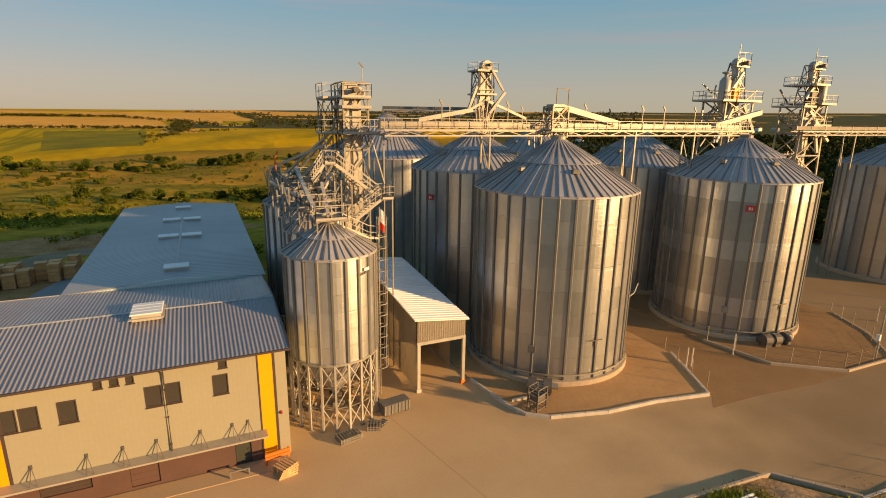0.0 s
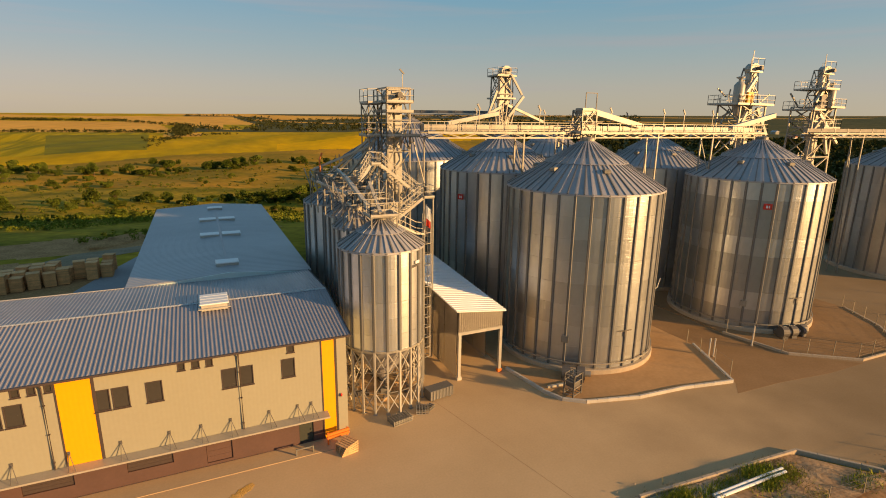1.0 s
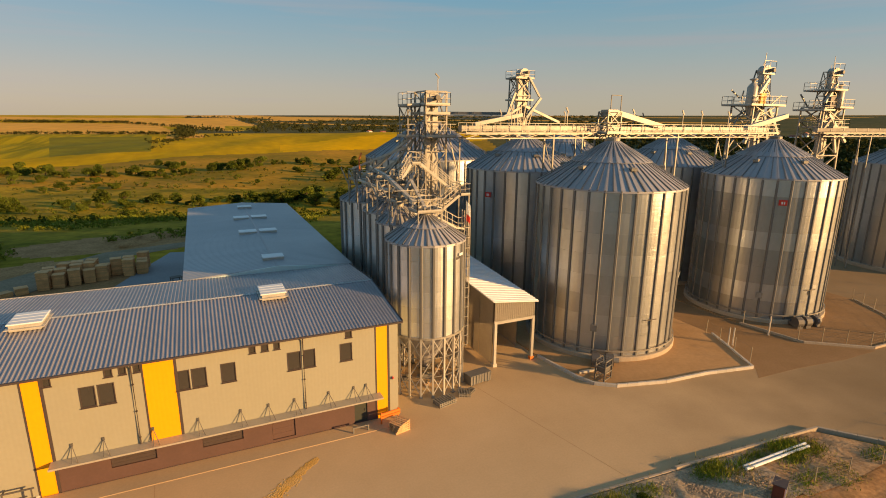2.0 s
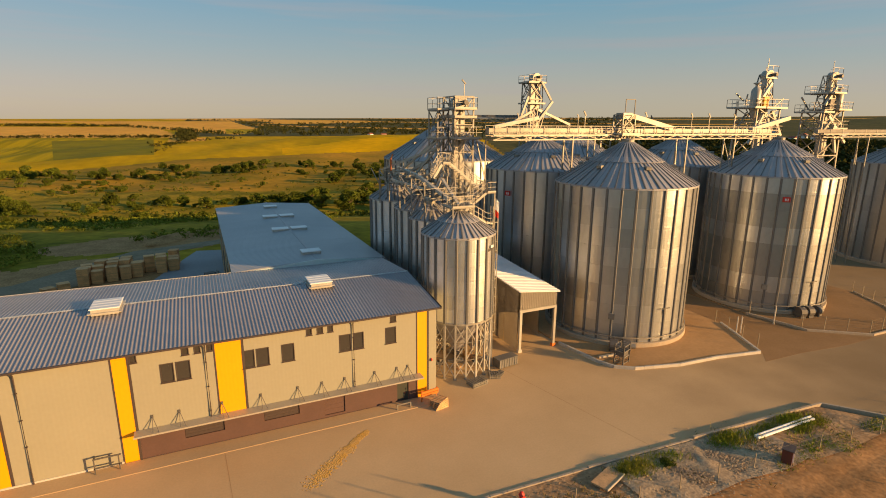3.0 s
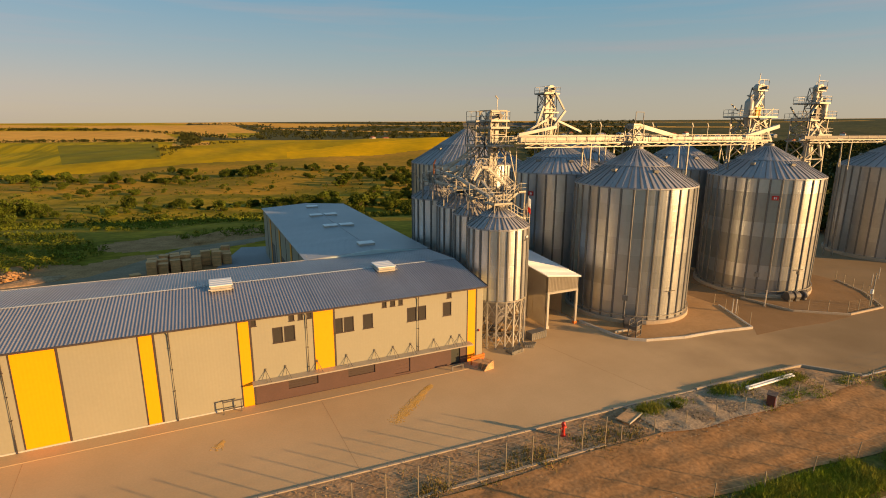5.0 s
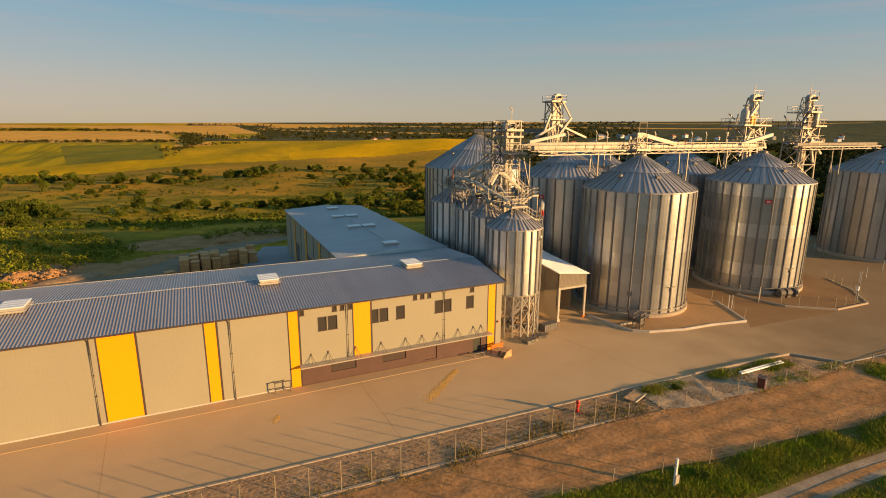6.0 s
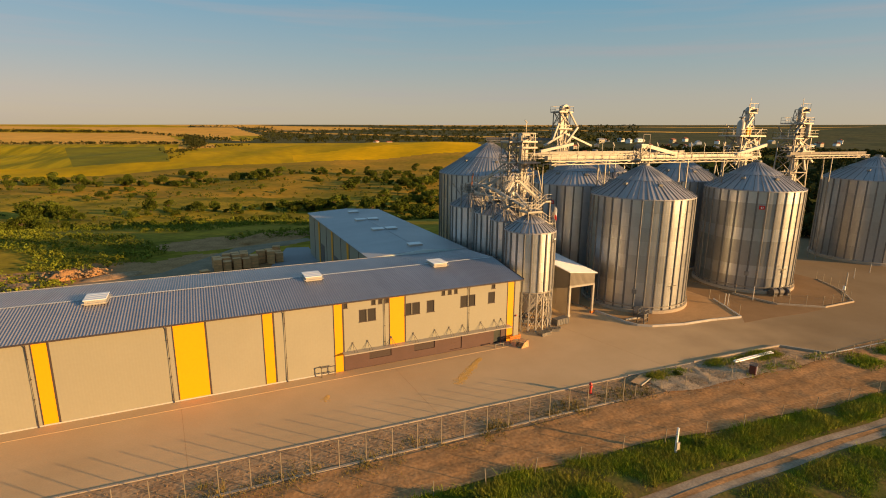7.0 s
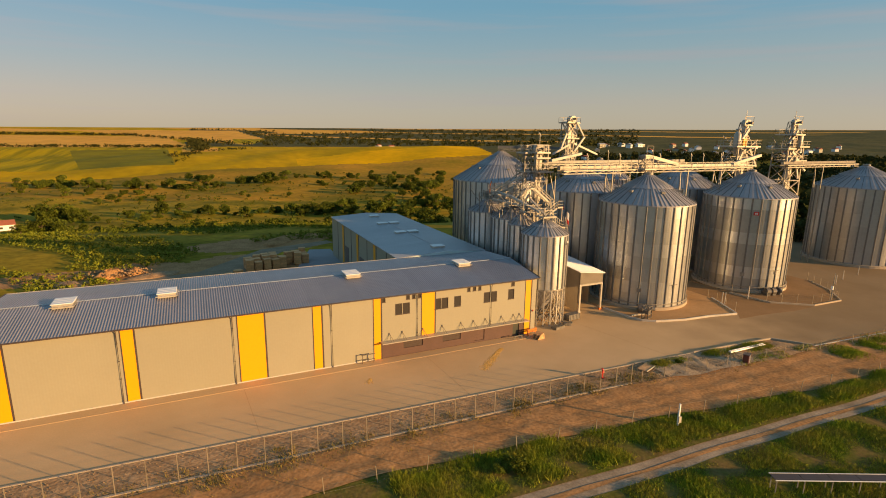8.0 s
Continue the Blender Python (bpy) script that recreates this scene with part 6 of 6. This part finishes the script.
scatter_stones("road_clods", 1500, lambda r: (r.uniform(-60, 60), r.uniform(7.5, 12.5), 0.0), (0.03, 0.1), M_DIRT, "clods of earth on the rutted road", 8)

# ---- plants ----
def leaf_cloud(rng, blobs, per, size):
    """Leaf clumps on the shells of several blobs: an uneven crown with gaps."""
    verts, faces = [], []
    for cx, cy, cz, rx, rz in blobs:
        for _ in range(per):
            u, v = rng.uniform(-1, 1), rng.uniform(0, math.tau)
            s = math.sqrt(1 - u * u)
            k = rng.uniform(0.62, 1.08)
            c = Vector((cx + rx * k * s * math.cos(v), cy + rx * k * s * math.sin(v), cz + rz * k * u))
            a = Vector((rng.gauss(0, 1), rng.gauss(0, 1), rng.gauss(0, 1))).normalized()
            b = a.cross(Vector((rng.gauss(0, 1), rng.gauss(0, 1), rng.gauss(0, 1)))).normalized()
            w = size * rng.uniform(0.6, 1.4)
            i = len(verts)
            verts += [tuple(c + a * w), tuple(c + b * w * 0.6), tuple(c - a * w), tuple(c - b * w * 0.6)]
            faces.append((i, i + 1, i + 2, i + 3))
    return verts, faces


def mesh_of(name, verts, faces, mat):
    me = bpy.data.meshes.new(name)
    me.from_pydata(verts, [], faces)
    me.materials.append(mat)
    return me


def make_tree(seed, tall):
    """A prototype: trunk with limbs, and a crown; about 1 high, scaled when set out."""
    r = random.Random(seed)
    bm = B()
    t0 = 0.34 if tall else 0.16
    pts = [(0, 0, -0.1), (r.uniform(-.02, .02), r.uniform(-.02, .02), t0 * 0.6), (r.uniform(-.04, .04), r.uniform(-.04, .04), t0 * 1.5)]
    rad = 0.035
    tube(bm, pts, rad, 7)
    blobs = []
    for k in range(11 if tall else 9):
        a = k * 2.4 + r.uniform(-0.4, 0.4)
        d = r.uniform(0.1, 0.34)
        z = r.uniform(0.22, 0.82) if tall else r.uniform(0.1, 0.55)
        tube(bm, [(0, 0, t0 * r.uniform(0.7, 1.3)), (d * 0.6 * math.cos(a), d * 0.6 * math.sin(a), z * 0.75), (d * math.cos(a), d * math.sin(a), z)], 0.013, 5)
        blobs.append((d * math.cos(a), d * math.sin(a), z, r.uniform(0.15, 0.25), r.uniform(0.13, 0.2)))
    v, f = leaf_cloud(r, blobs, 150, 0.045)
    trunk = bpy.data.meshes.new("trunk")
    bm.to_mesh(trunk)
    bm.free()
    trunk.materials.append(M_BARK)
    return trunk, mesh_of("crown", v, f, M_LEAF)


PROTO = [make_tree(k, k % 2 == 0) for k in range(6)]


def set_tree(x, y, h, w, k, name, label, group):
    t = thing(name, x, y, float(height(x, y)), label, "tree" if name == "tree" else "bush", (k * 77) % 360, group)
    t.scale = (w, w, h)
    for nm, me in zip(("trunk", "crown"), PROTO[k % 6]):
        o = new(nm, me)
        o.parent = t
    return t


rng = random.Random(21)
# groves in the valley: centre, spread, count, height
GROVES = [(-9, 330, 26, 9, 16, 5.5), (32, 322, 26, 12, 20, 8), (62, 300, 18, 14, 10, 8), (-50, 318, 26, 10, 5, 5), (-69, 320, 7, 6, 3, 9), (-108, 330, 14, 8, 16, 8), (-100, 250, 16, 8, 12, 6),
          (85, 280, 20, 18, 14, 9), (112, 330, 28, 30, 18, 10), (80, 200, 12, 14, 6, 7), (130, 420, 45, 40, 20, 11), (-32, 250, 26, 9, 16, 4.5), (2, 258, 24, 10, 16, 4.5), (-62, 262, 12, 8, 6, 4),
          (-75, 420, 35, 14, 8, 6), (20, 535, 26, 18, 10, 9), (60, 560, 40, 12, 8, 7), (-60, 515, 60, 16, 26, 8), (-160, 560, 36, 20, 20, 9), (-20, 575, 60, 12, 12, 7), (120, 545, 50, 18, 8, 7), (-130, 470, 50, 25, 10, 6),
          (100, 480, 50, 30, 10, 6), (170, 520, 50, 40, 14, 8), (30, 430, 60, 30, 6, 4), (-95, 300, 20, 15, 6, 4)]
for cx, cy, sx, sy, n, h in GROVES:
    for _ in range(n):
        hh = h * rng.uniform(0.55, 1.25)
        set_tree(cx + rng.gauss(0, sx * 0.6), cy + rng.gauss(0, sy * 0.6), hh, hh * rng.uniform(0.9, 1.5), rng.randrange(6),
                 "tree" if hh > 6 else "bush", "dark green round-crowned tree in the valley" if hh > 6 else "low green scrub bush on the slope", "valley trees" if hh > 6 else "slope bushes")


def wood(name, n, place, size, label, seed, per=9, mat=None):
    """Far woodland: many small uneven crowns in one mesh."""
    r = random.Random(seed)
    verts, faces = [], []
    for _ in range(n):
        x, y = place(r)
        z = float(height(x, y))
        h = r.uniform(*size)
        blobs = [(x + r.gauss(0, h * 0.35), y + r.gauss(0, h * 0.35), z + h * r.uniform(0.35, 0.7), h * 0.4, h * 0.32) for _ in range(3)]
        v, f = leaf_cloud(r, blobs, per, h * 0.2)
        k = len(verts)
        verts += v
        faces += [tuple(i + k for i in q) for q in f]
    return tagged(new(name, mesh_of(name, verts, faces, mat or M_LEAF)), label, "woodland", kind="stuff")


def polar(r, a0, a1, d0, d1):
    a, d = radians(r.uniform(a0, a1)), d0 + (d1 - d0) * r.random()
    return -17 + d * math.sin(a), -10 + d * math.cos(a)


def in_woods(r, a0, a1, d0, d1):
    """A place in the plan that the woods cover."""
    while True:
        x, y = polar(r, a0, a1, d0, d1)
        if cover(np.array([x]), np.array([y]))[0] == 9:
            return x, y


def along(r, pts, spread):
    k = r.randrange(len(pts) - 1)
    f = r.random()
    return (pts[k][0] + f * (pts[k + 1][0] - pts[k][0]) + r.gauss(0, spread), pts[k][1] + f * (pts[k + 1][1] - pts[k][1]) + r.gauss(0, spread))


wood("far_woods", 1500, lambda r: in_woods(r, -14, 45, 1000, 3800), (8, 15), "dark green woods on the horizon", 31, 7, mat=M_FARLEAF)
wood("crest_woods", 70, lambda r: along(r, [(-60, 780), (-66, 1000), (-30, 1060), (60, 1180)], 10), (3, 6), "dark copse behind the sunflower crest", 35, 9, mat=M_FARLEAF)
wood("east_woods", 2400, lambda r: polar(r, 34, 80, 240, 900), (4, 8.5), "dark green woods and gardens beyond the silos", 32, 14, mat=M_FARLEAF)
wood("site_trees", 900, lambda r: polar(r, 33, 80, 135, 250), (3, 7), "dark scrub and trees behind the silos", 38, 22, mat=M_FARLEAF)
wood("hedge_left", 160, lambda r: along(r, [(-420, 1275), (-62, 1262)], 6), (4, 8), "hedge line between the far fields", 33, 8, mat=M_FARLEAF)
wood("hedge_far", 260, lambda r: along(r, [(-293, 2505), (-39, 1810), (-32, 1300), (-28, 1085)], 9), (5, 11), "tree belt between the wheat fields", 34, 7, mat=M_FARLEAF)
wood("hedge_back", 260, lambda r: along(r, [(-900, 2420), (-250, 2420)], 14), (7, 13), "tree belt behind the wheat", 39, 7, mat=M_FARLEAF)
wood("slope_scrub", 900, lambda r: polar(r, -18, 26, 150, 620), (0.8, 2.6), "low scattered scrub on the pasture", 36, 10)
M_WEED = material("meadow_weed_leaves", (0.17, 0.18, 0.022), 0.85, 0, 0.3, 0.1, 2, 0, (0.14, 0.17, 0.02), 0.9, 0.35, spec=0.05)


def tussock(r):
    """Weeds gather in drifts."""
    while True:
        x, y = polar(r, -28, 14, 92, 250)
        if noise.noise(Vector((x * 0.045, y * 0.045, 2))) > -0.05 and not (-36 < x < -8 and y < 104):
            return x, y


wood("meadow_weeds", 5200, tussock, (0.35, 1.3), "rough weeds in the meadow", 37, 6, M_WEED)


def grass(name, n, place, hgt, label, seed, mat):
    """Tufts of blades."""
    r = random.Random(seed)
    verts, faces = [], []
    for _ in range(n):
        x, y, z = place(r)
        lush = 0.75 + 1.3 * noise.noise(Vector((x * 0.33, y * 0.33, seed)))
        if lush < 0.35:
            continue
        for _ in range(7):
            a = r.uniform(0, math.tau)
            h = r.uniform(*hgt) * min(lush, 1.5)
            px, py = x + r.gauss(0, 0.2), y + r.gauss(0, 0.2)
            lx, ly = r.gauss(0, 0.45) * h, r.gauss(0, 0.45) * h
            w = 0.02 + 0.03 * h
            k = len(verts)
            verts += [(px - w * math.cos(a), py - w * math.sin(a), z), (px + w * math.cos(a), py + w * math.sin(a), z), (px + lx, py + ly, z + h)]
            faces.append((k, k + 1, k + 2))
    return tagged(new(name, mesh_of(name, verts, faces, mat)), label, "grass", kind="stuff")


M_BLADE = material("grass_blades", (0.20, 0.26, 0.022), 0.8, 0, 0.2, 0.3, 4, 0, (0.27, 0.25, 0.04), 0.9, 0.35, spec=0.05)
M_BLADE_DRY = material("dry_grass_blades", (0.24, 0.18, 0.06), 0.85, 0, 0.25, 0.4, 4, 0, (0.16, 0.14, 0.03), 0.9, 0.3, spec=0.05)


def verge(r):
    x = r.uniform(-25, 62)
    return x, r.uniform(track_top(x) + 0.5, verge_top(x) - 0.3), 0.0


def field(r):
    x = r.uniform(-22, 45)
    return x, track_low(x) - 0.35 - abs(r.gauss(0, 6.0)), 0.0


grass("verge_grass", 20000, verge, (0.15, 0.55), "tall green weeds on the verge", 41, M_BLADE)
grass("field_grass", 20000, field, (0.12, 0.42), "green field growth beside the track", 42, M_BLADE)


def corner(r):
    cx, cy, sx, sy = r.choice(((24.0, 14.5, 1.8, 0.35), (26.5, 13.6, 1.5, 0.4), (18.6, 14.75, 0.9, 0.4), (10.6, 15.0, 0.8, 0.35), (13.0, 14.9, 0.7, 0.3), (24.5, 11.3, 2.2, 0.4), (28.0, 11.0, 2.4, 0.4)))
    return r.gauss(cx, sx), min(15.6 - 0.066 * (cx - 10), r.gauss(cy, sy)), 0.12


grass("kerb_grass", 1500, corner, (0.12, 0.42), "patches of green weeds on the gravel corner", 43, M_BLADE)
grass("dry_weeds", 1800, lambda r: (r.uniform(-60, 29), fence_line(0) + r.gauss(0.6, 1.0), 0.03), (0.1, 0.4), "dry weeds along the fence", 44, M_BLADE_DRY)
grass("corner_grass", 2600, lambda r: (r.uniform(33, 62), r.gauss(8.2, 0.8), 0.0), (0.2, 0.6), "weeds along the road fence", 45, M_BLADE)
for x, y, h in ((-15.5, 5.2, 1.8), (-16.8, 5.6, 1.3), (4.2, 4.6, 1.0), (13.0, 14.5, 0.8), (9.6, 15.1, 0.7)):
    set_tree(x, y, h, h * 1.3, int(abs(x)) * 2 + 1, "bush", "bright green bush among the weeds", "verge bushes")

# far farm buildings and town
def house(x, y, w, d, h, rz, wall, roofm, label):
    z = float(height(x, y))
    b = thing("house", x, y, z, label, "house", rz, "far houses")
    part("wall", box(B(), -w / 2, w / 2, -d / 2, d / 2, -1, h), wall, b)
    bm = B()
    e = 0.5
    lo = [bm.verts.new(p) for p in ((-w / 2 - e, -d / 2 - e, h), (w / 2 + e, -d / 2 - e, h), (w / 2 + e, d / 2 + e, h), (-w / 2 - e, d / 2 + e, h))]
    r1, r2 = bm.verts.new((-w / 2 - e, 0, h + d * 0.3)), bm.verts.new((w / 2 + e, 0, h + d * 0.3))
    for f in ((lo[0], lo[1], r2, r1), (lo[2], lo[3], r1, r2), (lo[1], lo[2], r2), (lo[3], lo[0], r1), lo[::-1]):
        bm.faces.new(f)
    part("roof", bm, roofm, b)
    for k in range(3):
        part("window", box(B(), -w / 3 + k * w / 3 - w * 0.06, -w / 3 + k * w / 3 + w * 0.06, -d / 2 - 0.05, -d / 2, h * 0.35, h * 0.7), M_GLASS, b)


M_TILE = material("red_roof_tile", (0.34, 0.11, 0.06), 0.85, 0, 0.15, 0.6, 4)
r = random.Random(9)
for k in range(36):
    x, y = polar(r, 37, 62, 800, 1300)
    house(x, y, r.uniform(8, 15), r.uniform(7, 9), r.uniform(4, 7), r.uniform(0, 90), M_WHITE if r.random() < 0.7 else M_PANEL, r.choice((M_TILE, M_ROOF2, M_TILE)), "small white house at the edge of town")
for x, y, rz in ((-128, 300, 20), (320, 985, 10), (290, 975, 40)):
    house(x, y, 11, 7, 3, rz, M_WHITE, M_TILE, "small far farm building with red roof")
for x, y in ((62, 66), (84, 70), (72, 82)):
    house(x, y, 14, 8, 4.5, 15, M_CREAM, M_ROOF2, "low pale site building behind the silos")
